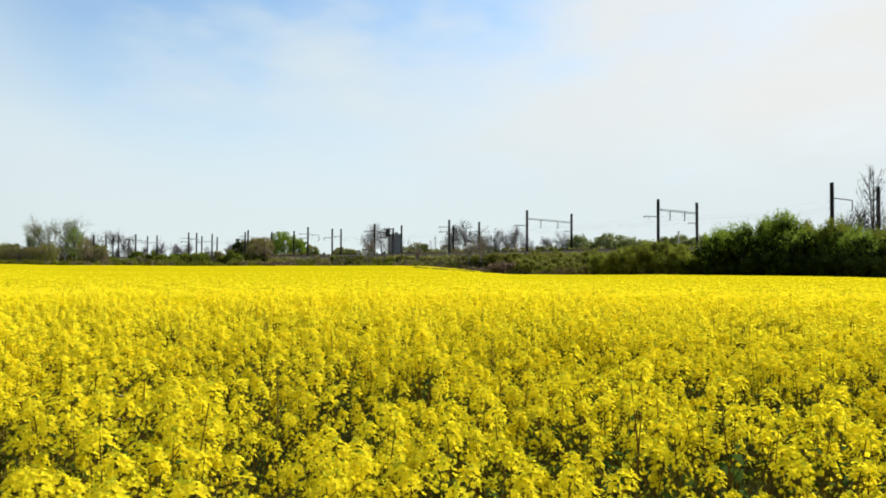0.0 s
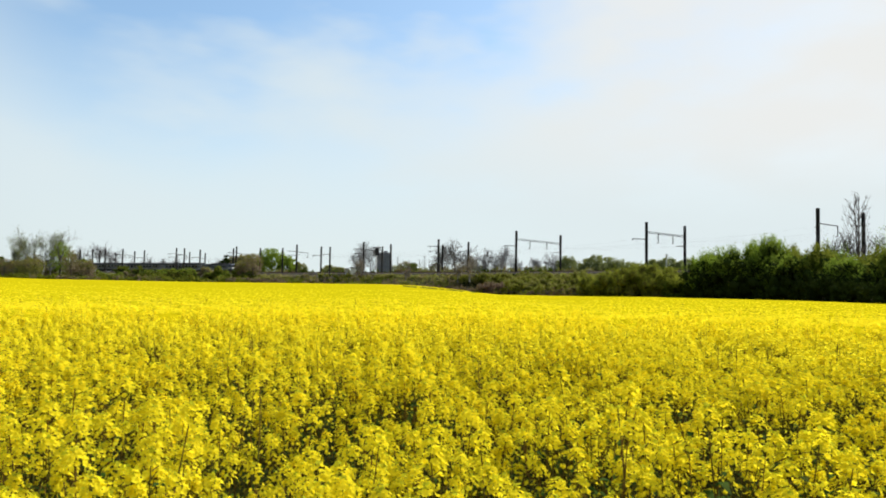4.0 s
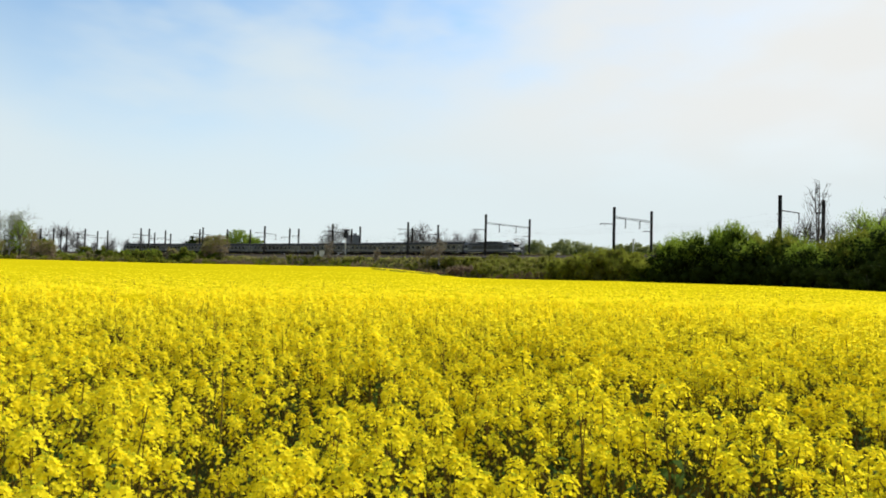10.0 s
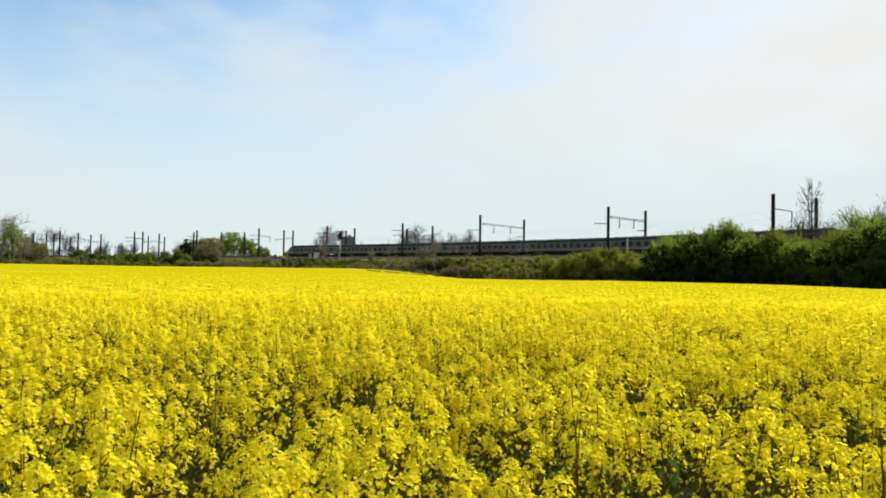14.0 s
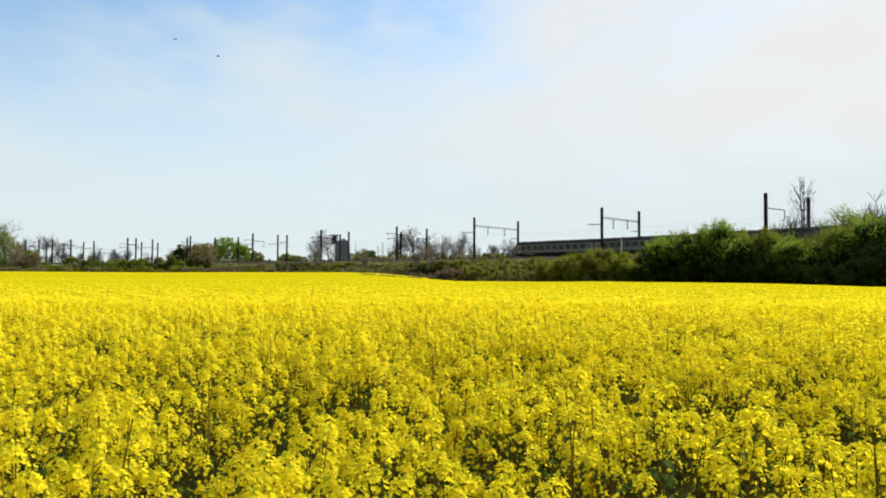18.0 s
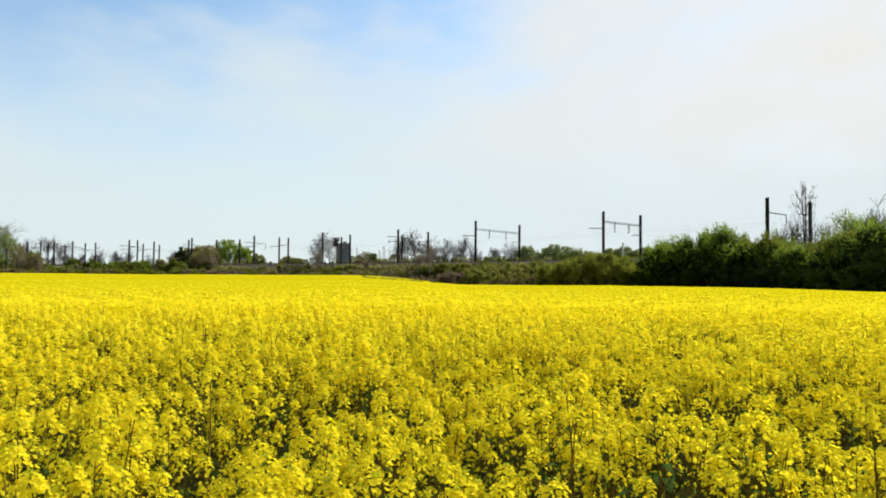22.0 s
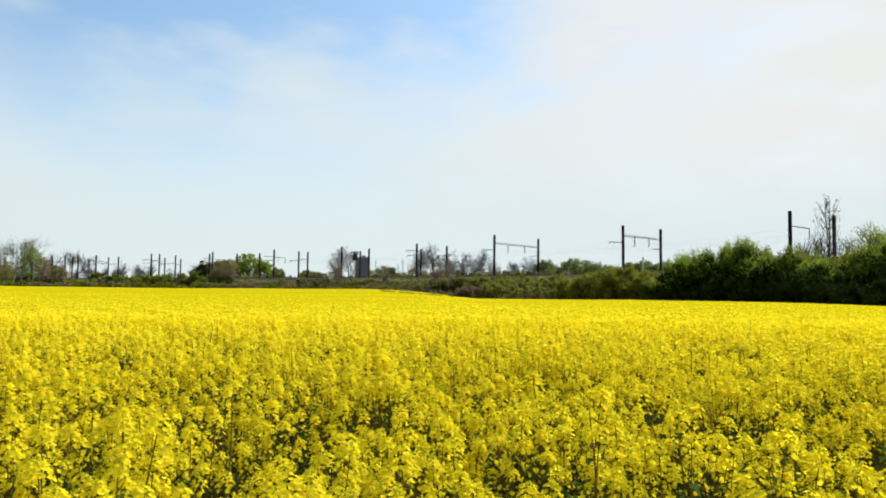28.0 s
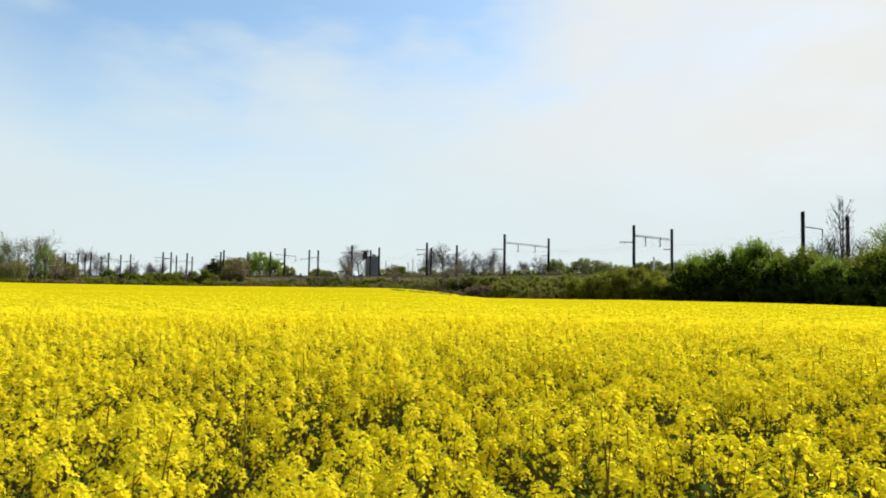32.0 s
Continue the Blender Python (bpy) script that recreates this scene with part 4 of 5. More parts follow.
def build_right_bushes():
    """The tall dark hedge of bushes at the foot of the embankment, field side."""
    rng = np.random.default_rng(11)
    dark = "dense dark green bush with young top leaves coloured as sunlit"
    pale = "tall bush with a feathery crown of young leaves paled as sunlit"
    olive = "yellow-green bush in fresh leaf within the hedge"
    # bearing, distance, half width, height, share of crown in sunlit-toned leaves, tone
    rows = ((0.308, 112, 2.6, 4.8, 0.5, "olive"), (0.338, 106, 2.8, 7.6, 0.35, "dark"), (0.356, 109, 2.8, 9.2, 0.8, "pale"), (0.384, 103, 3.6, 8.6, 0.45, "dark"),
            (0.412, 105, 3.0, 9.6, 0.75, "pale"), (0.432, 104, 3.2, 10.6, 0.85, "pale"), (0.456, 99, 3.4, 8.2, 0.45, "dark"), (0.474, 101, 3.0, 9.2, 0.7, "olive"),
            (0.502, 97, 3.6, 8.6, 0.75, "olive"), (0.530, 92, 3.2, 6.6, 0.4, "dark"), (0.552, 90, 3.4, 6.2, 0.3, "dark"), (0.585, 92, 4.2, 8.2, 0.8, "olive"), (0.612, 88, 4.0, 8.4, 0.6, "olive"),
            (0.645, 86, 4.4, 9.4, 0.4, "dark"), (0.68, 82, 5.0, 9.8, 0.3, "dark"), (0.73, 78, 5.4, 9.6, 0.35, "dark"))
    # darker base and brighter top leaves paint shade and sunlight into the hedge
    tones = {"dark": (("leaf_dark", "leaf_young_lit"), dark), "pale": (("leaf", "leaf_young_lit"), pale), "olive": (("leaf", "leaf_olive"), olive)}
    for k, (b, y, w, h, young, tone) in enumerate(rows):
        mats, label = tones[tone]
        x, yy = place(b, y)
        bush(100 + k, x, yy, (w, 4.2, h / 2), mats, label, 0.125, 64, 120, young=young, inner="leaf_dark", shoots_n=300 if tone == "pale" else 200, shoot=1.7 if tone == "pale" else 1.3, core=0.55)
    # a lower row in front, in painted shade, fills the foot of the hedge
    for k in range(15):
        b = 0.318 + k * 0.028 + rng.uniform(-0.006, 0.006)
        y = float(edge_of_field(b)) + 5.0 + rng.uniform(-0.6, 0.8)
        lit = k in (3, 4)
        bush(140 + k, b * y, y, (2.9, 2.3, rng.uniform(1.8, 2.8)), ("leaf_dark", "leaf") if lit else ("leaf_dark", "leaf_dark"), "low green bush at the field's edge with sprays paled as sunlit" if lit else "low green bush at the field's edge, darkened as in shade", 0.17, 20, 90, young=0.3, inner="leaf_dark", shoots_n=30)
    # rounded thicket where the hedge begins
    for k, (b, y, w, h) in enumerate(((0.19, 128, 4.0, 5.0), (0.215, 124, 4.4, 6.2), (0.25, 120, 5.2, 7.4), (0.285, 117, 4.2, 6.2))):
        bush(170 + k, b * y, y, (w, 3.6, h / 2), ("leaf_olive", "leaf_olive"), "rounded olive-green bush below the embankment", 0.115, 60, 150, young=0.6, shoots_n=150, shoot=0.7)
    for k in range(22):
        b = 0.03 + k * 0.012
        y = float(edge_of_field(b)) + 3 + (k % 3) * 5 + rng.uniform(-1, 2)
        h = rng.uniform(2.0, 3.2) + (k % 3) * 1.7
        bush(180 + k, b * y, y, (4.8, 3.0, h / 2), ("leaf_olive", "grass") if k % 3 and b > 0.045 else ("scrub_mauve", "leaf_olive" if b > 0.045 else "twig_scrub"), "low olive-green scrub on the slope" if k % 3 and b > 0.045 else "brown-stemmed low scrub at the foot of the slope", 0.115, 70, 50, young=0.5, shoots_n=60, shoot=0.45, fine=0.72)
    # olive scrub that climbs to the shoulder of the track
    for k in range(24):
        b = 0.042 + k * 0.0078 + rng.uniform(-0.002, 0.002)
        i = post_at(b)
        off = rng.uniform(-11.5, -9.5)
        p = LINE[i] + AWAY[i] * off
        bush(900 + k, p[0], p[1], (rng.uniform(2.6, 3.6), 2.4, rng.uniform(0.9, 1.4)), ("grass", "leaf_olive") if k % 4 else ("leaf_olive", "grass"), "olive-green scrub at the shoulder of the track", 0.115, 50, 45, young=0.4, fine=0.72, shoots_n=24, shoot=0.5, z=float(bank_height(0, 0, off)))


def build_left_scrub():
    """Low scrub and hedges between the crop and the railway on the far side."""
    rng = np.random.default_rng(21)
    for k in range(64):
        b = -0.735 + k * 0.0122
        e = float(edge_of_field(b))
        y = e + rng.uniform(2, 7)
        kind = rng.random()
        mats = ("twig_scrub", "grass") if kind < 0.18 else (("leaf_olive", "leaf_olive") if kind < 0.75 else ("grass", "leaf_olive"))
        if -0.312 < b < -0.255:
            mats = ("scrub_mauve", "twig_scrub")
        if b > -0.2 and kind < 0.75:
            mats = ("scrub_mauve", "twig_scrub") if kind < 0.5 else ("leaf_olive", "twig_scrub")
        if -0.06 < b < 0.03:
            mats = ("scrub_mauve", "twig_scrub")
        label = ("brown leafless scrub beside the crop" if "scrub" in mats[0] else "low green scrub beside the crop")
        h = rng.uniform(2.2, 3.6) if b < -0.2 else rng.uniform(1.3, 2.4)
        bush(200 + k, b * y, y, (rng.uniform(3.0, 4.6), 2.4, h / 2), mats, label, 0.19, 28, 52, young=0.35)
    for k in range(62):
        b = -0.75 + k * 0.0118 + rng.uniform(-0.004, 0.004)
        i = post_at(b)
        off = rng.uniform(-17, -10)
        if -0.20 < b < -0.11 or b > -0.06:
            continue
        p = LINE[i] + AWAY[i] * off
        h = rng.uniform(9.2, 11.6) if b < -0.50 else (rng.uniform(4.8, 7.0) if b < -0.31 else (rng.uniform(3.8, 5.4) if b < -0.25 else rng.uniform(1.6, 3.2)))
        pick = rng.random()
        bush(270 + k, p[0], p[1], (rng.uniform(3.4, 5.0), 2.8, h / 2), ("leaf_olive", "leaf_young_lit") if pick < 0.45 else (("twig_scrub", "grass") if pick < 0.70 else ("leaf", "leaf_olive")),
             "green hedge bush on the embankment slope" if pick < 0.45 else "brown and green scrub on the embankment slope", 0.19, 34, 56, z=float(bank_height(0, 0, off)))


def build_near_shoulder():
    """Low growth along the field-side shoulder of the line."""
    rng = np.random.default_rng(95)
    for k in range(46):
        b = -0.275 + k * 0.0070 + rng.uniform(-0.002, 0.002)
        i = post_at(b)
        off = rng.uniform(-14.0, -9.0)
        p = LINE[i] + AWAY[i] * off
        green = rng.random() < 0.6
        if -0.055 < b < 0.012:
            continue
        bush(960 + k, p[0], p[1], (rng.uniform(3.0, 4.6), 2.2, rng.uniform(0.7, 1.05)), ("leaf_olive", "grass") if green else ("grass", "twig_scrub"),
             "low green scrub at the shoulder of the track" if green else "low brown-green scrub at the shoulder of the track", 0.17, 22, 70, young=0.4, z=float(bank_height(0, 0, off)))


def build_far_verge():
    """Low growth on the far shoulder of the line."""
    rng = np.random.default_rng(91)
    for k in range(84):
        b = -0.36 + k * 0.008 + rng.uniform(-0.003, 0.003)
        i = post_at(b)
        p = LINE[i] + AWAY[i] * rng.uniform(17, 21)
        bush(700 + k, p[0], p[1], (rng.uniform(2.6, 4.0), 2.0, rng.uniform(0.6, 1.2)), ("twig_scrub", "grass") if rng.random() < 0.5 else ("grass", "leaf"),
             "low brown and green scrub beyond the tracks", 0.26, 10, 44, group="scrub beyond the tracks", z=RAIL_Z - 0.6, young=0.3)


def build_slope_grass():
    """Rough grass and brambles that cover the slope of the embankment."""
    rng = np.random.default_rng(61)
    for name, mat, n, label in (("rough_grass", "grass", 80000, "rough olive grass on the embankment slope"), ("brambles", "leaf_dark", 24000, "dark brambles on the embankment slope"),
                                ("dry_stalks", "twig_scrub", 20000, "dry brown stalks on the embankment slope")):
        lo, hi = post_at(-0.72), post_at(0.8)
        k = rng.integers(min(lo, hi), max(lo, hi), n)
        off = rng.uniform(-24, -7.4, n)
        u0 = np.sin(k * 0.05 + len(name)) + np.sin(k * 0.013 + 2 * len(name)) + 0.4 * np.sin(off * 0.9 + k * 0.03)
        ok = u0 + rng.normal(0, 0.6, n) > (-0.4 if mat == "grass" else 0.2)
        k, off = k[ok], off[ok]
        p = LINE[k] + AWAY[k] * off[:, None] + rng.normal(0, 0.4, (len(k), 2))
        g = np.maximum(bank_height(0, 0, off), lie(p[:, 0], p[:, 1]))
        h = rng.uniform(0.15, 0.75, len(k))
        c = np.column_stack([p, g + h * 0.4])
        up = np.column_stack([rng.normal(0, 0.8, len(k)), rng.normal(0, 0.8, len(k)), rng.uniform(0.2, 1.0, len(k))]) * h[:, None] * 0.6
        sd = turned(rng, len(k)) * np.array([1, 1, 0.5]) * (0.20 if mat != "twig_scrub" else 0.10)
        V, F = quads(c, up, sd)
        tagged(new(name, mesh_of(name, V, F, M[mat])), label, "grass", kind="stuff")


def build_trees():
    # bare trees behind the railway, their bark paled to paint distance haze
    lab = "leafless tree with fine branches behind the railway, greyed for distance haze"
    bt = ((-0.148, 300, 15.5, 0.9), (-0.135, 298, 16, 0.9), (-0.035, 300, 16, 0.9), (-0.013, 292, 17.2, 1.1), (0.006, 300, 15, 0.85), (0.0245, 312, 15.5, 0.95),
          (0.057, 300, 15.5, 1.0), (0.072, 320, 12, 0.8), (0.123, 296, 13, 0.9), (0.108, 330, 12, 0.7), (0.134, 300, 11.5, 0.9))
    for k, (b, y, h, s) in enumerate(bt):
        bare_tree(300 + k, b * y, y, h, s, lab, z=5.0, mat="bark" if k in (3, 2) else "bark_hazed", twig=0.040, haze=3200 if k in (4, 5) else 2000, haze_mat="bark_hazed", kids=(9, 6, 5, 3))
    # in front of the tracks: a brown budding tree and two pale leafless shrubs
    leafy_tree(470, -0.307 * 260, 260, 11.0, 8.5, ("twig_scrub", "leaf_olive"), "brown budding tree in front of the railway", z=3.2, leaf=0.17, per=80, group="trees before the railway")
    leafy_tree(471, -0.322 * 262, 262, 8.6, 7.0, ("twig_scrub", "leaf_olive"), "brown budding tree in front of the railway", z=3.2, leaf=0.17, per=70, group="trees before the railway")
    for k, (b, y, h) in enumerate(((-0.150, 226, 7.5), (0.008, 182, 7.0), (-0.01, 188, 5.5), (-0.085, 208, 5.0))):
        bare_tree(475 + k, b * y, y, h, 0.6, "pale leafless shrub in front of the railway", group="trees before the railway", z=3.6, mat="bark_hazed", twig=0.024, haze=500, haze_mat="twig_scrub", kids=(9, 6, 4, 3))
    # tall bare tree beside the nearest portal
    columnar_tree(330, 0.558 * 122, 122, 19.6, limbs_n=64, girth=2.5)
    bare_tree(331, 0.518 * 118, 118, 13.6, 0.7, "dark twiggy leafless tree beside the catenary post", kids=(12, 8, 6, 3), twig=0.03)
    bare_tree(332, 0.580 * 116, 116, 13.0, 0.9, "dark twiggy leafless tree above the hedge", kids=(10, 7, 6, 3), twig=0.03)
    bare_tree(333, 0.670 * 112, 112, 17.0, 0.75, "dark twiggy leafless tree above the hedge", kids=(12, 8, 6, 3), twig=0.034)
    rng = np.random.default_rng(71)
    for k, b in enumerate((-0.105, -0.096, -0.088, -0.079, -0.071, -0.064, -0.057, -0.050, 0.045, 0.083, 0.094, 0.102, 0.118, 0.131)):
        y = 300 + rng.uniform(0, 40)
        columnar_tree(800 + k, b * y, y, rng.uniform(9, 13), 5.0, 22, 0.12, "thin upright leafless sapling behind the railway", "bark_hazed", "saplings behind the railway")
    for k, (b, y, h) in enumerate(((0.522, 110, 9.2), (0.578, 108, 9.6), (0.604, 106, 9.8), (0.632, 104, 12.2), (0.657, 102, 13.2), (0.51, 116, 11))):
        bare_tree(340 + k, b * y, y, h, 0.7, "thin tree with bare twigs and first green leaves", group="trees above the hedge", kids=(8, 6, 4, 3), haze=5200, haze_mat="leaf_young_lit", twig=0.022, name="budding_tree")
    # green trees behind the railway, mostly in leaves paled for distance haze
    for k, (b, y, h, w) in enumerate(((-0.279, 330, 15.4, 17), (-0.300, 335, 11.0, 11), (-0.318, 330, 12.8, 11), (-0.257, 330, 12, 10), (-0.335, 330, 11, 10), (-0.24, 335, 9, 10), (-0.195, 330, 7.5, 10), (-0.18, 330, 6.5, 9))):
        leafy_tree(360 + k, b * y, y, h, w, ("leaf_young_lit", "leaf_young_lit") if k in (0, 3) else (("grass", "twig_scrub") if k in (2, 4) else ("leaf_hazed", "grass")), "round spring-green tree behind the railway", z=4.5, leaf=0.26, per=110, n=50 if k == 0 else 36)
    for k, (b, y, h, w) in enumerate(((0.147, 260, 14.5, 10), (0.165, 266, 12.5, 10), (0.184, 262, 15, 12), (0.203, 266, 14, 12), (0.222, 262, 13.5, 11), (0.24, 258, 12, 10), (0.268, 240, 12, 10), (0.290, 238, 13, 11), (0.315, 236, 12.5, 10))):
        leafy_tree(380 + k, b * y, y, h, w, ("leaf_hazed", "leaf_hazed"), "green tree behind the railway, dulled for distance haze", z=1.5, leaf=0.26, per=90, n=40, trunk_share=0.02)
    leafy_tree(525, -0.3475 * 320, 320, 12.5, 6.5, ("leaf_dark", "leaf_dark"), "dark blue-green conical tree behind the railway", z=3.5, leaf=0.2, per=90, n=30)
    # low growth between the saplings, part of its leaves paled as haze
    leafy_tree(520, -0.0765 * 300, 300, 9.2, 7.5, ("leaf_hazed", "leaf"), "green tree behind the railway, dulled for distance haze", z=4.0, leaf=0.24, per=110, n=30)
    rng = np.random.default_rng(73)
    for k in range(17):
        b = -0.098 + k * 0.0138 + rng.uniform(-0.003, 0.003)
        y = 305 + rng.uniform(0, 25)
        leafy_tree(530 + k, b * y, y, rng.uniform(7.4, 10.4), rng.uniform(7, 10), ("twig_scrub", "leaf_hazed") if k % 3 else ("leaf_hazed", "grass"), "low budding thicket behind the railway", z=4.0, leaf=0.22, per=60, n=26, trunk_share=0.02, group="thickets behind the railway", name="thicket")
    # trees at the far end of the field, the bare ones greyed as haze
    for k, (b, y, h, s) in enumerate(((-0.634, 300, 23, 0.6), (-0.659, 305, 16, 0.6), (-0.70, 300, 12, 0.7), (-0.618, 305, 23.5, 0.65), (-0.606, 300, 22, 0.6), (-0.538, 345, 20, 0.7), (-0.516, 350, 17.5, 0.8), (-0.562, 345, 17.5, 0.7), (-0.435, 350, 11, 0.8), (-0.463, 345, 14.5, 0.7), (-0.345, 345, 12.5, 0.8), (-0.352, 345, 12, 0.8))):
        bare_tree(400 + k, b * y, y, h, s, "tree with bare branches and first leaves, greyed for distance haze", group="trees at the end of the field", z=2.0, trunk=h * 0.013, mat="bark_hazed", twig=0.045, haze=2600 if k < 5 else 1700, haze_mat="leaf_hazed" if k < 5 else "bark_hazed", kids=(9, 6, 5, 3), leaf=0.14)
    rng = np.random.default_rng(77)
    for k in range(14):
        b = -0.66 + k * 0.025 + rng.uniform(-0.008, 0.008)
        y = 350 + rng.uniform(-10, 20)
        bare_tree(440 + k, b * y, y, rng.uniform(8.5, 12.5), 0.8, "small leafless tree behind the railway, greyed for distance haze", group="trees at the end of the field", z=3.5, mat="bark_hazed", twig=0.045, haze=1400, haze_mat="bark_hazed", kids=(8, 6, 4, 3))
    for k, (b, y, h, w) in enumerate(((-0.591, 290, 18.5, 9), (-0.575, 285, 14, 9), (-0.63, 290, 12, 10), (-0.55, 290, 10, 8), (-0.655, 290, 9.5, 10), (-0.675, 288, 10, 10), (-0.695, 290, 10.5, 11), (-0.715, 290, 11, 11))):
        leafy_tree(420 + k, b * y, y, h, w, ("leaf_young_lit", "leaf_hazed") if k == 0 else (("twig_scrub", "leaf_olive") if k % 2 else ("grass", "twig_scrub")), "pale green budding tree beside the field" if k == 0 else "brownish green budding tree beside the field", z=1.5, leaf=0.22, per=55, group="trees at the end of the field")


def build_lineside():
    # tall grey block behind the tracks
    x, y = place(-0.1165, 302)
    root = thing("concrete_tower", "tall plain grey concrete tower behind the railway", "tower", m=pose(x, y, 4.0, 0, 0, 6))
    bm = box(blank(), (5.6, 5.6, 12.2), (0, 0, 6.1), 0.08)
    body = part("body", bm, M["concrete_dark"], root)
    for k in (-1, 1):
        part("rib", box(blank(), (0.5, 0.3, 12.0), (k * 1.0, -2.9, 6.0), 0.03), M["concrete_dark"], body)
    part("roof_slab", box(blank(), (6.0, 6.0, 0.4), (0, 0, 12.4), 0.05), M["concrete"], root)
    part("hatch", box(blank(), (1.6, 1.6, 0.8), (0.8, 0, 13.0), 0.05), M["concrete_dark"], root)
    # signal beside the near track
    p = place(-0.127, 236.0)
    i = post_at(-0.127)
    ang = math.degrees(math.atan2(TAN[i][1], TAN[i][0]))
    root = thing("railway_signal", "pale railway signal mast with a black signal head", "railway signal", m=pose(p[0], p[1], RAIL_Z - 0.7, 0, 0, ang))
    part("mast", rod(blank(), (0, 0, -0.8), (0, 0, 8.2), 0.19, 0.15, 10), M["white_paint"], root, "pale painted mast")
    part("foot", box(blank(), (1.0, 1.0, 0.6), (0, 0, -0.2), 0.05), M["concrete"], root)
    bm = box(blank(), (0.3, 1.6, 2.6), (0.1, 0, 7.7), 0.3)
    head = part("signal_head", bm, M["black_paint"], root, "black signal plate")
    for k in range(3):
        bm = rod(blank(), (0.2, 0, 7.0 + k * 0.7), (0.55, 0, 7.0 + k * 0.7), 0.2, 0.22, 12)
        part("hood", bm, M["black_paint"], head)
    part("cap", box(blank(), (1.9, 2.0, 0.3), (0.1, 0.1, 9.2), 0.08), M["black_paint"], root)
    bm = blank()
    for s in (-0.22, 0.22):
        rod(bm, (-0.3, s, 0), (-0.3, s, 8.0), 0.03, sides=5)
    for k in range(22):
        rod(bm, (-0.3, -0.22, 0.3 + k * 0.35), (-0.3, 0.22, 0.3 + k * 0.35), 0.02, sides=4)
    part("ladder", bm, M["grey_paint"], root)
    # equipment cabinets
    for b, w, h, mat, lab in ((-0.1605, 1.7, 3.0, "white_paint", "white trackside equipment cabinet with a dark roof"), (-0.1695, 1.0, 2.6, "grey_paint", "narrow grey trackside cabinet")):
        p = place(b, 233.0)
        root = thing("trackside_cabinet", lab, "cabinet", "cabinets beside the track", pose(p[0], p[1], RAIL_Z - 1.7, 0, 0, 12))
        body = part("body", box(blank(), (w, 1.0, h), (0, 0, h / 2), 0.04), M[mat], root)
        part("door", box(blank(), (w * 0.84, 0.04, h * 0.86), (0, -0.51, h * 0.5), 0.01), M[mat], body)
        part("handle", box(blank(), (0.05, 0.06, 0.3), (w * 0.3, -0.55, h * 0.5)), M["black_paint"], body)
        part("roof", box(blank(), (w + 0.35, 1.4, 0.28), (0, 0, h + 0.13), 0.06), M["post"], root, "dark overhanging roof")
    # marker post near the second portal
    x, y = place(0.288, 140)
    root = thing("marker_post", "white marker post beside the track", "marker post", m=pose(x, y, 4.6))
    part("post", box(blank(), (0.28, 0.2, 5.0), (0, 0, 2.1), 0.03), M["white_paint"], root)
    part("cap", box(blank(), (0.45, 0.3, 0.12), (0, 0, 4.66), 0.03), M["grey_paint"], root)


build_right_bushes()
build_left_scrub()
build_near_shoulder()
build_far_verge()
build_slope_grass()
build_trees()
build_lineside()


# ---- the crop ----
CROP = 1.10      # height of the flowering tops above the earth


def raceme(rng, flowers, petals, length=0.06, radius=0.032, size=0.0125, tail=0.0, drop=0.12):
    """Arrays of one flower head standing on the origin: a dome of open flowers, and a looser tail down the stem."""
    P, U, W = [], [], []
    for k in range(flowers):
        t = (k + 0.5) / flowers
        a = k * 2.4 + rng.uniform(-0.3, 0.3)
        if t < tail:
            v = 1 - t / tail
            r, z = radius * rng.uniform(0.7, 1.35), -drop * v ** 1.3
            n = np.array([math.cos(a), math.sin(a), rng.uniform(0.2, 1.0)]) + rng.normal(0, 0.3, 3)
        else:
            v = (t - tail) / (1 - tail)
            r = radius * math.sqrt(1.0 - 0.85 * v * v) * rng.uniform(0.75, 1.15)
            z = length * v ** 0.8 + rng.uniform(-0.006, 0.006)
            n = np.array([math.cos(a), math.sin(a), 0.9 + 1.4 * v]) + rng.normal(0, 0.35, 3)
        c = np.array([math.cos(a) * r, math.sin(a) * r, z])
        n /= np.linalg.norm(n)
        u = np.cross(n, [0.3, 0.2, 1.0])
        u /= np.linalg.norm(u)
        w = np.cross(n, u)
        s = size * rng.uniform(0.8, 1.2)
        if petals == 4:
            for q in range(4):
                b = q * math.pi / 2 + 0.4
                d = u * math.cos(b) + w * math.sin(b)
                e = -u * math.sin(b) + w * math.cos(b)
                d2 = d * 0.92 + n * 0.38
                P.append(c + d2 * s * 0.55)
                U.append(d2 * s * 0.55)
                W.append(e * s * 0.48)
        elif petals == 2:
            for q in range(2):
                d = u if q == 0 else w
                e = w if q == 0 else u
                P.append(c + n * s * 0.15 * q)
                U.append((d + n * (0.25 if q else -0.1)) * s * 1.0)
                W.append(e * s * 0.55)
        else:
            n = n * 0.8 + np.array([0, 0, 0.5])
            u = np.cross(n, [0.3, 1.0, 0.2])
            u /= np.linalg.norm(u)
            w = np.cross(n, u)
            w /= np.linalg.norm(w)
            P.append(c)
            U.append(u * s * 1.1)
            W.append(w * s * 1.1)
    if petals == 1:
        return flakes(np.array(P), np.array(U), np.array(W))
    return quads(np.array(P), np.array(U), np.array(W))


def bud_tip(rng, length=0.115):
    P = np.array([[rng.normal(0, 0.006), rng.normal(0, 0.006), length + rng.uniform(-0.004, 0.012)] for _ in range(8)])
    return quads(P, turned(rng, 8) * 0.006, turned(rng, 8) * 0.005)


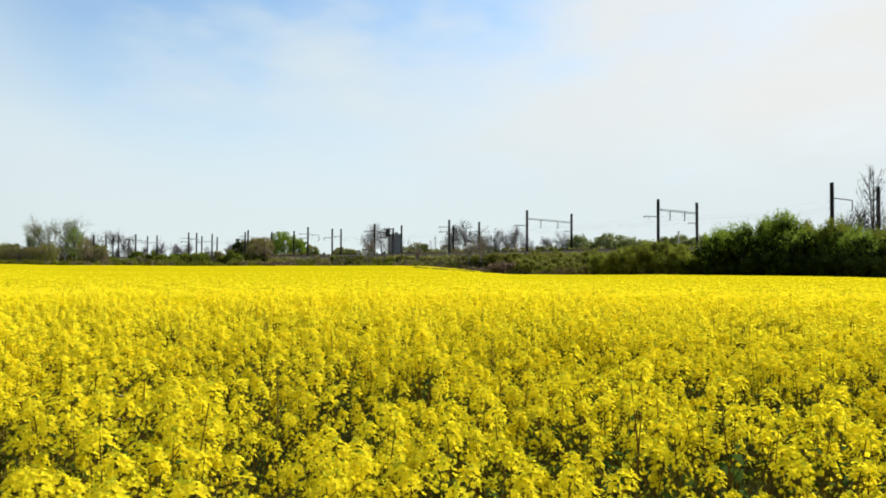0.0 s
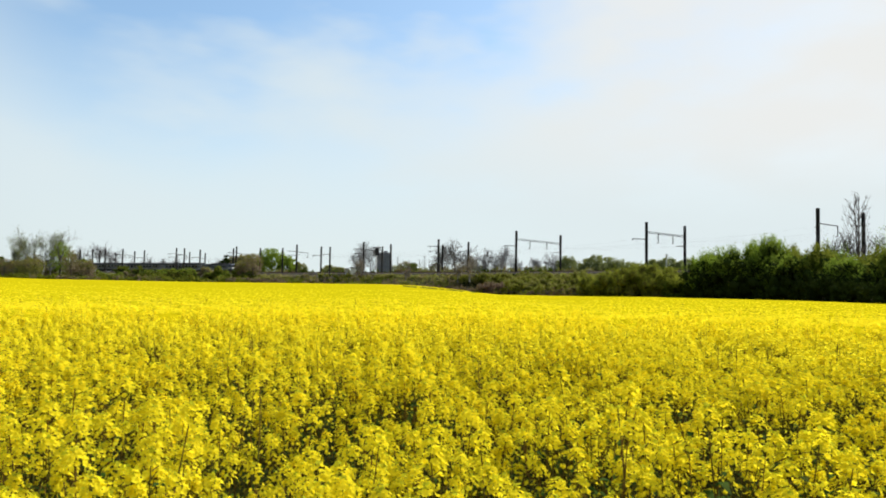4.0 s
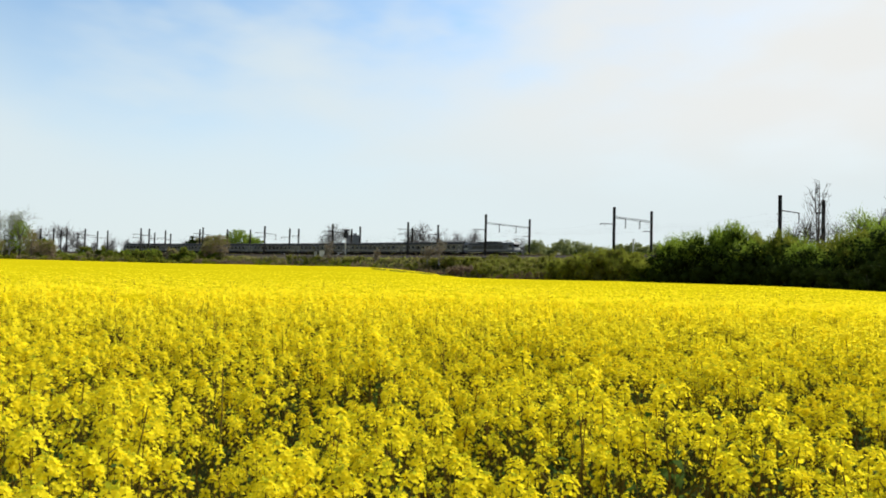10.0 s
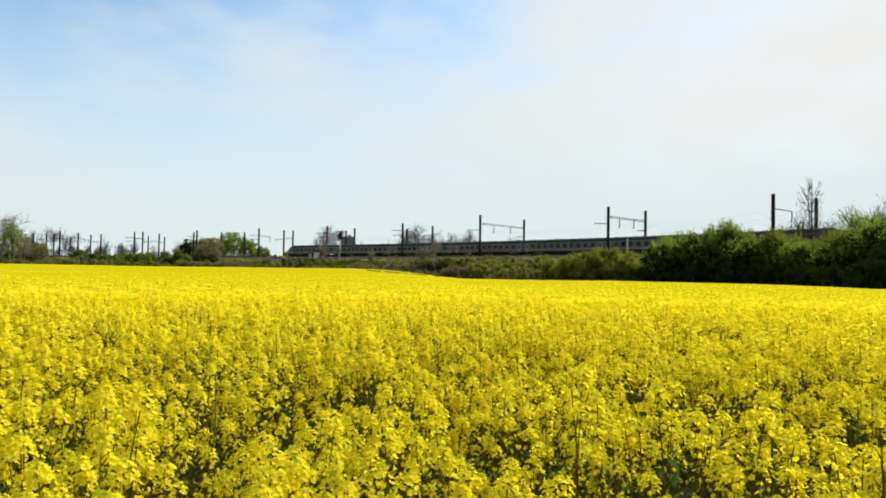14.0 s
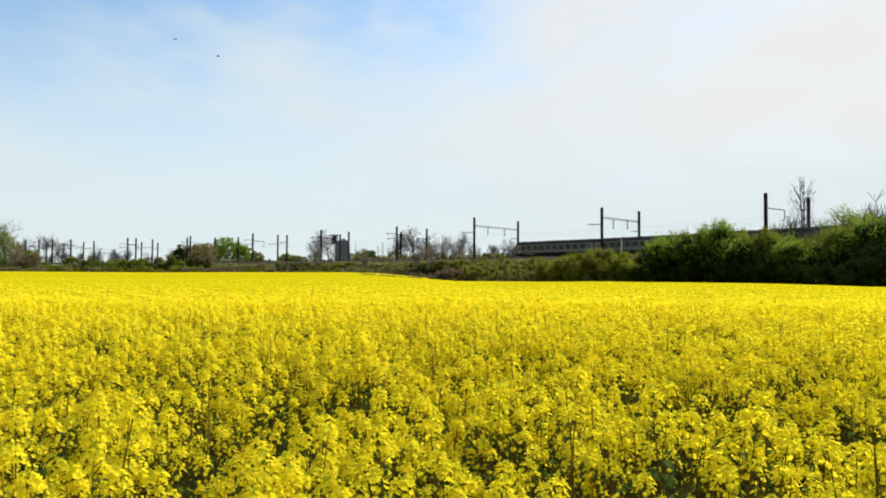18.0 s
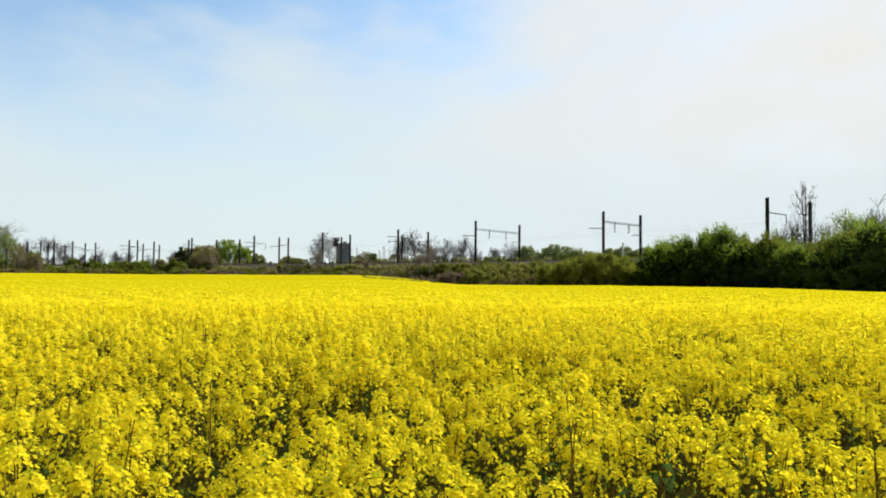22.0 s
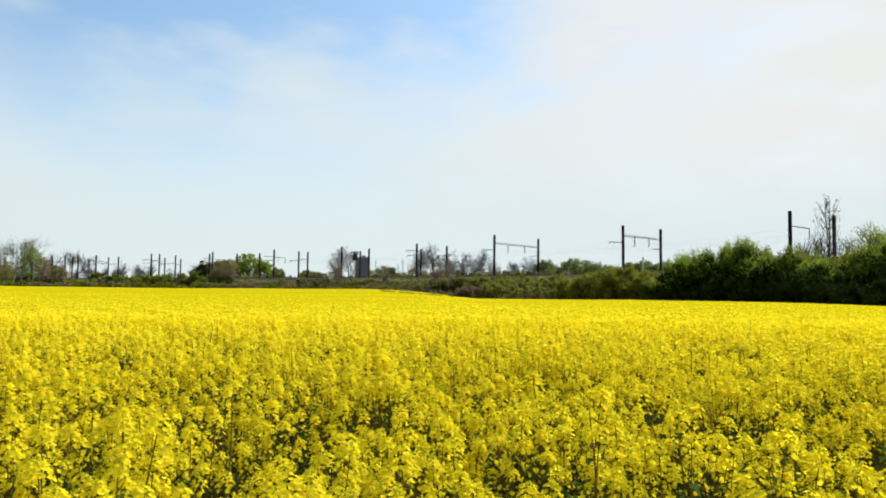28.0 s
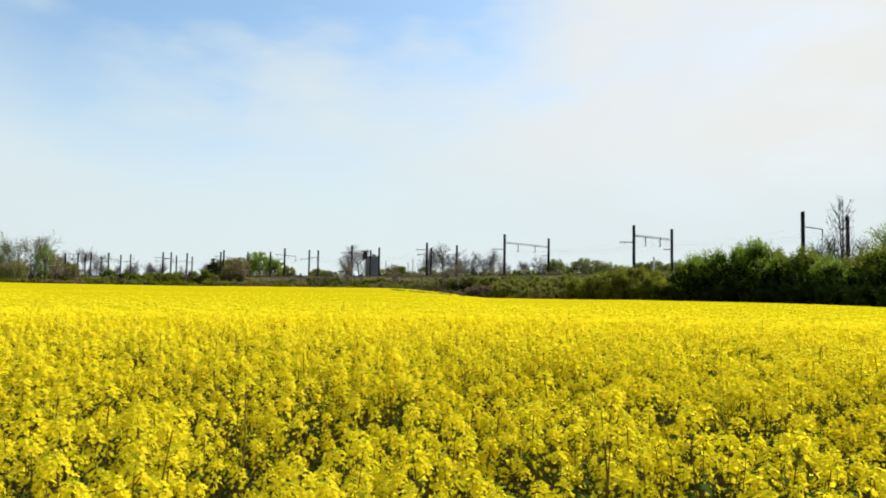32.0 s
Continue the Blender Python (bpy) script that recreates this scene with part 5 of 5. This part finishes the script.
def leaf_blades(rng, n, low, high, size):
    """Long drooping leaves round a stem, two quads each: broad ones low down, small ones higher up."""
    V, F = [], []
    for k in range(n):
        a = rng.uniform(0, 2 * math.pi)
        h = (k + rng.uniform(0, 1)) / n
        z = low + (high - low) * h
        L = size * rng.uniform(0.7, 1.2) * (1 - 0.45 * h)
        wd = L * rng.uniform(0.16, 0.26)
        out = np.array([math.cos(a), math.sin(a), 0])
        side = np.array([-math.sin(a), math.cos(a), 0])
        p0 = np.array([0, 0, z])
        p1 = p0 + out * L * 0.5 + np.array([0, 0, L * 0.30])
        p2 = p0 + out * L + np.array([0, 0, L * rng.uniform(-0.15, 0.3)])
        b = len(V) * 1
        V += [p0 - side * wd * 0.3, p0 + side * wd * 0.3, p1 + side * wd, p1 - side * wd, p2 + side * wd * 0.05, p2 - side * wd * 0.05]
        F += [[b, b + 1, b + 2, b + 3], [b + 3, b + 2, b + 4, b + 5]]
    return np.array(V), np.array(F)


def shoots(rng, n):
    """Foot, bend, tip and lean of the main stem and side shoots of one plant."""
    out = [(np.array([0, 0, 0.0]), np.array([rng.normal(0, 0.015), rng.normal(0, 0.015), 0.6]), np.array([rng.normal(0, 0.04), rng.normal(0, 0.04), CROP - 0.07 + rng.uniform(-0.05, 0.06)]))]
    for k in range(n - 1):
        a = k * 2.4 + rng.uniform(-0.5, 0.5)
        z0 = rng.uniform(0.40, 0.68)
        reach = rng.uniform(0.05, 0.23)
        tip = np.array([math.cos(a) * reach, math.sin(a) * reach, CROP - rng.uniform(0.07, 0.20) - 0.55 * reach * rng.uniform(0.2, 1.0)])
        foot = np.array([0, 0, z0])
        mid = foot * 0.5 + tip * 0.5 + np.array([math.cos(a), math.sin(a), 0]) * reach * 0.35
        out.append((foot, mid, tip))
    return out


def pods_on(rng, mid, tip, n):
    """Thin young pods that stand off the stem under a flower head."""
    t = rng.uniform(0.35, 0.95, n)[:, None]
    way = turned(rng, n) * np.array([1, 1, 0.3]) + np.array([0, 0, 0.45])
    c = np.array(mid) * (1 - t) + np.array(tip) * t + way * 0.02
    return quads(c, way * rng.uniform(0.014, 0.026, n)[:, None], turned(rng, n) * 0.0022)


def plant_arrays(seed, n_shoots, flowers, petals, leaves, stem_sides=3):
    """Corner and face arrays of a whole plant by material."""
    rng = np.random.default_rng(seed)
    sh = shoots(rng, n_shoots)
    keep = slice(None) if petals >= 2 else slice(0, 3, 2)
    stems = [tubes([(np.array(s)[keep], (np.array([0.0055, 0.0042, 0.0024]) * (1.0 if k == 0 else 0.7))[keep]) for k, s in enumerate(sh)], stem_sides)]
    pet, bud, tails = [], [], []
    for k, (_, mid, tip) in enumerate(sh):
        big = 1.18 if k == 0 else rng.uniform(0.70, 1.08)
        count = int(flowers * 1.35) if k == 0 else int(flowers * rng.uniform(0.6, 1.1))
        long = 0.055 * big
        size = {4: 0.0108, 2: 0.0112, 1: 0.0148}[petals]
        V, F = raceme(rng, int(count * 0.8), petals, long, 0.034 * big, size)
        way = tip - mid
        way = way / np.linalg.norm(way)
        lean = Vector((0, 0, 1)).rotation_difference(Vector(way * 0.6 + np.array([0, 0, 0.4]))).to_matrix()
        R = np.array(lean)
        base = tip - way * 0.03
        pet.append((V @ R.T + base, F))
        V, F = raceme(rng, int(count * 0.22) + 1, petals, long, 0.034 * big, size, 1.0, 0.12)
        tails.append((V @ R.T + base, F))
        if petals >= 2:
            V, F = bud_tip(rng, long + 0.004)
            bud.append((V @ R.T + base, F))
            stems.append(pods_on(rng, mid, tip, 9))
    # spent flowers and pods scattered down the stems
    loose = 60 if petals == 4 else (40 if petals == 2 else 0)
    if loose:
        a, q = rng.uniform(0, 6.28, loose), 0.19 * np.sqrt(rng.uniform(0, 1, loose))
        c = np.column_stack([np.cos(a) * q, np.sin(a) * q, CROP - rng.uniform(0.14, 0.52, loose)])
        s = rng.uniform(0.005, 0.0095, loose)[:, None]
        bud.append(quads(c, turned(rng, loose) * s, turned(rng, loose) * s * 0.8))
    lv = leaf_blades(rng, leaves, 0.15, 0.86, 0.17) if leaves else None
    return joined(stems), pet, bud, lv, joined(tails)


def spread(V, F, pos, turn, size, tilt=None):
    """Copies of one array shape at many places, turned about z and scaled, as one array."""
    c, s = np.cos(turn), np.sin(turn)
    x = (V[None, :, 0] * c[:, None] - V[None, :, 1] * s[:, None]) * size[:, None]
    y = (V[None, :, 0] * s[:, None] + V[None, :, 1] * c[:, None]) * size[:, None]
    z = np.broadcast_to(V[None, :, 2], x.shape) * size[:, None]
    if tilt is not None:
        x = x + z * tilt[:, :1]
        y = y + z * tilt[:, 1:]
    out = np.stack([x + pos[:, :1], y + pos[:, 1:2], z + pos[:, 2:3]], -1).reshape(-1, 3)
    faces = (F[None] + (np.arange(len(pos)) * len(V))[:, None, None]).reshape(-1, F.shape[1])
    return out, faces


def sites(rng, r0, r1, per_m2, half=0.72):
    """Random places in a ring ahead of the camera."""
    area = half * (r1 * r1 - r0 * r0)
    n = int(area * per_m2)
    if r1 < 20:
        # close by the plants stand about evenly apart
        gap = per_m2 ** -0.5
        g = np.arange(-r1, r1, gap)
        x, y = (v.ravel() + rng.uniform(-0.55, 0.55, v.size) * gap for v in np.meshgrid(g, g))
        r, a = np.hypot(x, y), np.arctan2(x, y)
        inside = (r > r0) & (r < r1) & (np.abs(a) < half)
        x, y, r = x[inside], y[inside], r[inside]
        n = len(x)
    else:
        r = np.sqrt(rng.uniform(r0 * r0, r1 * r1, n))
        a = rng.uniform(-half, half, n)
        x, y = r * np.sin(a), r * np.cos(a)
    ok = y < edge_of_field(x / np.maximum(y, 0.1))
    # thin places in the stand near by
    thin = np.sin(x * 1.9 + 1.3 * np.sin(y * 0.9)) + np.sin(y * 1.3 + 0.8 * np.sin(x * 1.1) + 2.0) + 0.7 * np.sin(x * 4.1 + y * 2.7)
    ok &= (thin < 1.2) | (rng.random(n) < 0.55) | (r > 22)
    return x[ok], y[ok]


def crown_lift(x, y):
    """How much taller or lower the crop stands far out, by its bearing."""
    x, y = np.asarray(x, float), np.asarray(y, float)
    rise = np.interp(x / np.maximum(y, 1.0), [-0.70, -0.6, -0.4, -0.23, -0.11, -0.02, 0.02, 0.05, 0.12, 0.20, 0.27, 0.50, 0.64],
                     [0.30, -0.06, -0.03, 0.14, 0.38, 0.36, 0.06, -0.20, -0.16, 0.06, 0.20, 0.18, 0.12])
    return rise * step(np.hypot(x, y), 30, 85)


def patchy(x, y):
    """Uneven growth: up to a fifth higher or lower in patches."""
    near = 1 / (1 + (np.hypot(x, y) / 14) ** 2) + 0.12
    return 1 + near * 0.09 * np.sin(x * 2.1 + 0.7 * np.sin(y * 1.7)) * np.sin(y * 1.9 + 1.1) + near * 0.05 * np.sin(x * 5.3 + y * 3.1)


def build_near_plants():
    """The plants that stand nearest, each a thing of its own."""
    rng = np.random.default_rng(31)
    kinds = []
    for k in range(7):
        stems, pet, bud, lv, tails = plant_arrays(500 + k, 8, 27, 4, 9, 4)
        root = thing("rapeseed_plant", "flowering yellow rapeseed plant with green stem and leaves", "crop plant", "rapeseed plants of the field")
        part_mesh("stem", mesh_of("stem", *stems, M["stem"]), root)
        tagged(part_mesh("spent_bloom", mesh_of("spent_bloom", *bud[-1], M["bud"]), root), "pale spent flowers and pods", kind="stuff")
        tagged(part_mesh("lower_bloom", mesh_of("lower_bloom", *tails, M["petal"]), root), "loose yellow flowers down the stems", kind="stuff")
        for (pv, pf), (bv, bf) in zip(pet, bud):
            head = part_mesh("flower_head", mesh_of("flower_head", pv, pf, M["petal"]), root)
            part_mesh("bud_tip", mesh_of("bud_tip", bv, bf, M["bud"]), head, "greenish unopened buds")
        for j in range(len(lv[0]) // 6):
            part_mesh("leaf", mesh_of("leaf", lv[0][j * 6:j * 6 + 6], lv[1][:2], M["rape_leaf"]), root)
        kinds.append(root)
    x, y = sites(rng, 1.45, 4.2, 13)
    used = set()
    order = np.argsort(np.hypot(x, y))[:300]
    for j in order:
        k = int(rng.integers(len(kinds)))
        s = float(patchy(x[j], y[j]) * rng.uniform(0.84, 1.08))
        m = Matrix.Translation((x[j], y[j], float(lie(x[j], y[j])))) @ Euler((rng.normal(0, 0.05), rng.normal(0, 0.05), rng.uniform(0, 6.28))).to_matrix().to_4x4()
        if k not in used:
            used.add(k)
            kinds[k].matrix_basis = m
            kinds[k].scale = (s, s, s)
        else:
            ob = copy_thing(kinds[k], m)
            ob.matrix_basis = m @ Matrix.Diagonal((s, s, s, 1))


def build_crop():
    rng = np.random.default_rng(41)
    pet_all, far_all, stem_all, leaf_all, bud_all = [], [], [], [], []

    def sow(r0, r1, per, n_shoots, flowers, petals, leaves, kinds, seed, grow=1.0):
        x, y = sites(rng, r0, r1, per)
        which = rng.integers(kinds, size=len(x))
        for k in range(kinds):
            sel = which == k
            if not sel.any():
                continue
            stems, pet, bud, lv, tails = plant_arrays(seed + k, n_shoots, flowers, petals, leaves)
            xs, ys = x[sel], y[sel]
            pos = np.column_stack([xs, ys, lie(xs, ys)])
            turn = rng.uniform(0, 6.28, len(xs))
            size = patchy(xs, ys) * rng.uniform(0.82, 1.10, len(xs)) * grow
            tilt = rng.normal(0, 0.05, (len(xs), 2))
            (far_all if petals == 1 else pet_all).append(spread(*joined(pet + [tails]), pos, turn, size, tilt))
            stem_all.append(spread(*stems, pos, turn, size, tilt))
            if bud:
                bud_all.append(spread(*joined(bud), pos, turn, size, tilt))
            if lv is not None:
                leaf_all.append(spread(*lv, pos, turn, size, tilt))

    sow(4.2, 8.0, 14, 7, 28, 2, 8, 8, 600)
    sow(8.0, 17.0, 15, 6, 19, 1, 3, 8, 620)
    # tall stalks that have shed their petals stand above the blossom
    x, y = sites(rng, 2.6, 34, 0.35)
    rise = rng.uniform(0.02, 0.13, len(x)) * (1 + 0.02 * np.hypot(x, y))
    stalk = tubes([(np.array([[0, 0, 0.4], [0.008, 0.0, 0.8], [0.0, 0.008, 1.0]]), np.array([0.0045, 0.0038, 0.0024]))], 3)
    pos = np.column_stack([x, y, lie(x, y)])
    V, F = spread(*stalk, pos, rng.uniform(0, 6.28, len(x)), CROP + rise, rng.normal(0, 0.05, (len(x), 2)))
    stem_all.append((V, F))
    pods = tubes([(np.array([[0, 0, z], [0.022 * math.cos(k * 2.4), 0.022 * math.sin(k * 2.4), z + 0.03]]), np.array([0.003, 0.0015])) for k, z in enumerate(np.linspace(0.72, 0.97, 9))], 3)
    stem_all.append(spread(*pods, pos, rng.uniform(0, 6.28, len(x)), CROP + rise, np.zeros((len(x), 2))))
    # farther off single heads, then clumps
    for r0, r1, per, count, rad, ln, fs in ((16, 26, 48, 6, 0.04, 0.06, 0.018), (26, 40, 22, 5, 0.045, 0.05, 0.022), (40, 75, 5.0, 5, 0.08, 0.05, 0.034), (75, 150, 1.2, 4, 0.15, 0.06, 0.05), (150, 290, 0.40, 4, 0.25, 0.07, 0.08)):
        x, y = sites(rng, r0, r1, per)
        for k in range(4):
            sel = rng.integers(4, size=len(x)) == k
            V, F = raceme(np.random.default_rng(700 + k), count, 1, ln, rad, fs)
            xs, ys = x[sel], y[sel]
            pos = np.column_stack([xs, ys, lie(xs, ys) + crown_lift(xs, ys) + CROP * patchy(xs, ys) - ln * np.interp(np.hypot(xs, ys), [17, 22, 34, 60], [0.88, 1.1, 1.5, 1.6]) + rng.normal(0, 0.022, len(xs))])
            far_all.append(spread(V, F, pos, rng.uniform(0, 6.28, len(xs)), rng.uniform(0.8, 1.2, len(xs))))
    for r0, r1, per, count, rad, ln, fs in ((2.2, 16, 26, 15, 0.04, 0.08, 0.017), (16, 60, 1.8, 7, 0.12, 0.16, 0.08)):
        for side in (-1, 1):
            n = int(0.46 * (r1 * r1 - r0 * r0) * per / 2)
            r = np.sqrt(rng.uniform(r0 * r0, r1 * r1, n))
            a = side * rng.uniform(0.72, 1.18, n)
            xs, ys = r * np.sin(a), r * np.cos(a)
            V, F = raceme(np.random.default_rng(720), count, 1, ln, rad, fs)
            pos = np.column_stack([xs, ys, lie(xs, ys) + CROP - ln * 0.85 + rng.normal(0, 0.06, n)])
            far_all.append(spread(V, F, pos, rng.uniform(0, 6.28, n), rng.uniform(0.8, 1.2, n)))
            if r1 < 20:
                stalk = tubes([(np.array([[0, 0, 0.0], [0.01, 0, 0.55], [0, 0, 1.08]]), np.array([0.006, 0.005, 0.003]))], 3)
                stem_all.append(spread(*stalk, np.column_stack([xs, ys, pos[:, 2] - 1.0]), rng.uniform(0, 6.28, n), np.ones(n)))
    V, F = joined(pet_all)
    tagged(new("rapeseed_blossom", mesh_of("rapeseed_blossom", V, F, M["petal"])), "bright yellow rapeseed blossom covering the field", "crop", kind="stuff")
    V, F = joined(far_all)
    tagged(new("distant_blossom", mesh_of("distant_blossom", V, F, M["petal"])), "bright yellow rapeseed blossom farther out in the field", "crop", kind="stuff")
    V, F = joined(bud_all)
    tagged(new("rapeseed_buds", mesh_of("rapeseed_buds", V, F, M["bud"])), "greenish buds at the tips of the rapeseed", "crop", kind="stuff")
    V, F = joined(stem_all)
    tagged(new("rapeseed_stems", mesh_of("rapeseed_stems", V, F, M["stem"])), "thin green rapeseed stems under the blossom", "crop", kind="stuff")
    V, F = joined(leaf_all)
    tagged(new("rapeseed_leaves", mesh_of("rapeseed_leaves", V, F, M["rape_leaf"])), "blue-green rapeseed leaves low among the stems", "crop", kind="stuff")
    # the closed canopy of the distance
    b = np.tan(np.linspace(-1.18, 1.18, 220))
    rr = np.geomspace(13, 320, 150)
    B, R = np.meshgrid(b, rr, indexing="ij")
    E_ = edge_of_field(B)
    Y = np.minimum(R, E_ - 0.2)
    X = B * Y
    wob = np.random.default_rng(51).normal(0, 1, X.shape)
    Z = lie(X, Y) + crown_lift(X, Y) + CROP * patchy(X, Y) - 0.03 - 0.36 * (1 - step(R, 13, 22)) + 0.008 * wob * step(R, 11, 20)
    Z = np.where(R > E_ + 4, lie(X, Y) + 0.0, Z)
    V = np.stack([X, Y, Z], -1).reshape(-1, 3)
    n, k = X.shape
    i, j = np.meshgrid(np.arange(n - 1), np.arange(k - 1), indexing="ij")
    F = np.stack([i * k + j, (i + 1) * k + j, (i + 1) * k + j + 1, i * k + j + 1], -1).reshape(-1, 4)
    tagged(new("rapeseed_canopy", mesh_of("rapeseed_canopy", V, F, M["crop"], True)), "closed yellow canopy of the rapeseed field farther off", "crop", kind="stuff")


def build_weed_strip():
    """A weedy wheel track across the brow of the field."""
    rng = np.random.default_rng(55)
    n = 1700
    u = rng.uniform(0, 1, n)
    u = u[np.sin(u * 19 + 0.6) + 0.6 * np.sin(u * 47 + 1) + rng.normal(0, 0.6, n) > u * 1.6 - 0.9]
    n = len(u)
    b, y = -0.088 + 0.105 * u, 178 - 30 * u + rng.normal(0, 0.9, n)
    x = b * y
    c = np.column_stack([x, y, lie(x, y) + crown_lift(x, y) + CROP + rng.uniform(-0.12, 0.10, n)])
    V, F = quads(c, turned(rng, n) * 0.13, turned(rng, n) * 0.13)
    tagged(new("weed_strip", mesh_of("weed_strip", V, F, M["leaf_olive"])), "olive weeds along a wheel track in the crop", "weeds", kind="stuff")


build_crop()
build_weed_strip()
build_near_plants()


# ---- an insect ----
def make_insect():
    root = thing("bee", "small dark bee flying over the crop", "insect", "bees over the crop")
    bm = blank()
    bmesh.ops.create_icosphere(bm, subdivisions=2, radius=1, matrix=Matrix.Diagonal((0.0085, 0.0042, 0.0042, 1)))
    part("abdomen", bm, M["insect"], root, smooth=True)
    bm = blank()
    bmesh.ops.create_icosphere(bm, subdivisions=2, radius=1, matrix=Matrix.Translation((0.0095, 0, 0.001)) @ Matrix.Diagonal((0.0042, 0.004, 0.004, 1)))
    part("thorax", bm, M["insect"], root, smooth=True)
    bm = blank()
    bmesh.ops.create_icosphere(bm, subdivisions=1, radius=0.0026, matrix=Matrix.Translation((0.0145, 0, 0.0)))
    part("head", bm, M["insect"], root, smooth=True)
    for s in (-1, 1):
        bm = box(blank(), (0.006, 0.013, 0.0004), (0.006, s * 0.008, 0.0045), 0.0)
        part("wing", bm, M["wing"], root)
    return root


BEES = [make_insect()]
BEES.append(copy_thing(BEES[0], pose(-1.5, 2.8, 1.1)))


def motions():
    """The train runs from the far curve past the portals; two bees cross."""
    times = [k * 1.0 for k in range(33)]
    middle = 9.9
    for car, base in [(LOCO, 12.0)] + [(c, 18.4) for c in COACHES]:
        if car is not LOCO:
            middle += 13.2 if car is not FIRST else 10.0 + 13.2
        walk(car, [(t, car_pose(START + SPEED * t - middle, base)) for t in times])
        if car is not LOCO:
            middle += 13.2
    pair = ((0.0, -1.52, 2.82, 1.10), (0.3, -1.60, 2.76, 2.26), (0.5, -1.63, 2.70, 2.44), (0.7, -1.44, 2.66, 2.86), (1.2, -1.0, 2.0, 3.9), (6.0, 2.0, -5.0, 3.5), (14.0, 4.0, -4.0, 1.6), (17.0, 1.6, 1.4, 1.2),
            (17.6, -0.43, 5.42, 2.37), (18.0, -1.80, 5.04, 3.45), (18.2, -2.55, 4.58, 3.80), (19.0, -4.2, -0.2, 3.7), (32.0, 5.0, -21.0, 3.2))
    walk(BEES[1], [(t, pose(x, y, z, 0, 0, 35)) for t, x, y, z in pair])
    flight = ((0.0, -1.50, 2.80, 1.20), (0.2, -1.59, 2.76, 2.07), (0.3, -1.58, 2.75, 2.21), (0.4, -1.64, 2.71, 2.29), (0.5, -1.66, 2.69, 2.36),
              (0.6, -1.52, 2.71, 2.58), (0.7, -1.49, 2.67, 2.75), (1.0, -1.40, 2.40, 3.60), (5.0, -4.0, -3.0, 4.0), (9.8, -3.2, 2.2, 2.4), (10.1, -1.9, 2.9, 2.4),
              (10.3, 0.01, 3.09, 2.54), (10.5, 1.0, 2.9, 2.61), (10.7, 2.3, 2.5, 2.6), (11.5, 4.0, -1.0, 3.0), (16.9, 2.0, 1.0, 1.1), (17.4, 0.20, 5.58, 1.42), (17.6, -0.20, 5.57, 2.26), (17.8, -0.68, 5.39, 3.08), (18.0, -1.52, 5.14, 3.36), (18.2, -2.29, 4.69, 3.75), (19.0, -4.0, 0.0, 3.6), (32.0, 6.0, -20.0, 3.0))
    walk(BEES[0], [(t, pose(x, y, z, 0, 0, 20)) for t, x, y, z in flight])


motions()
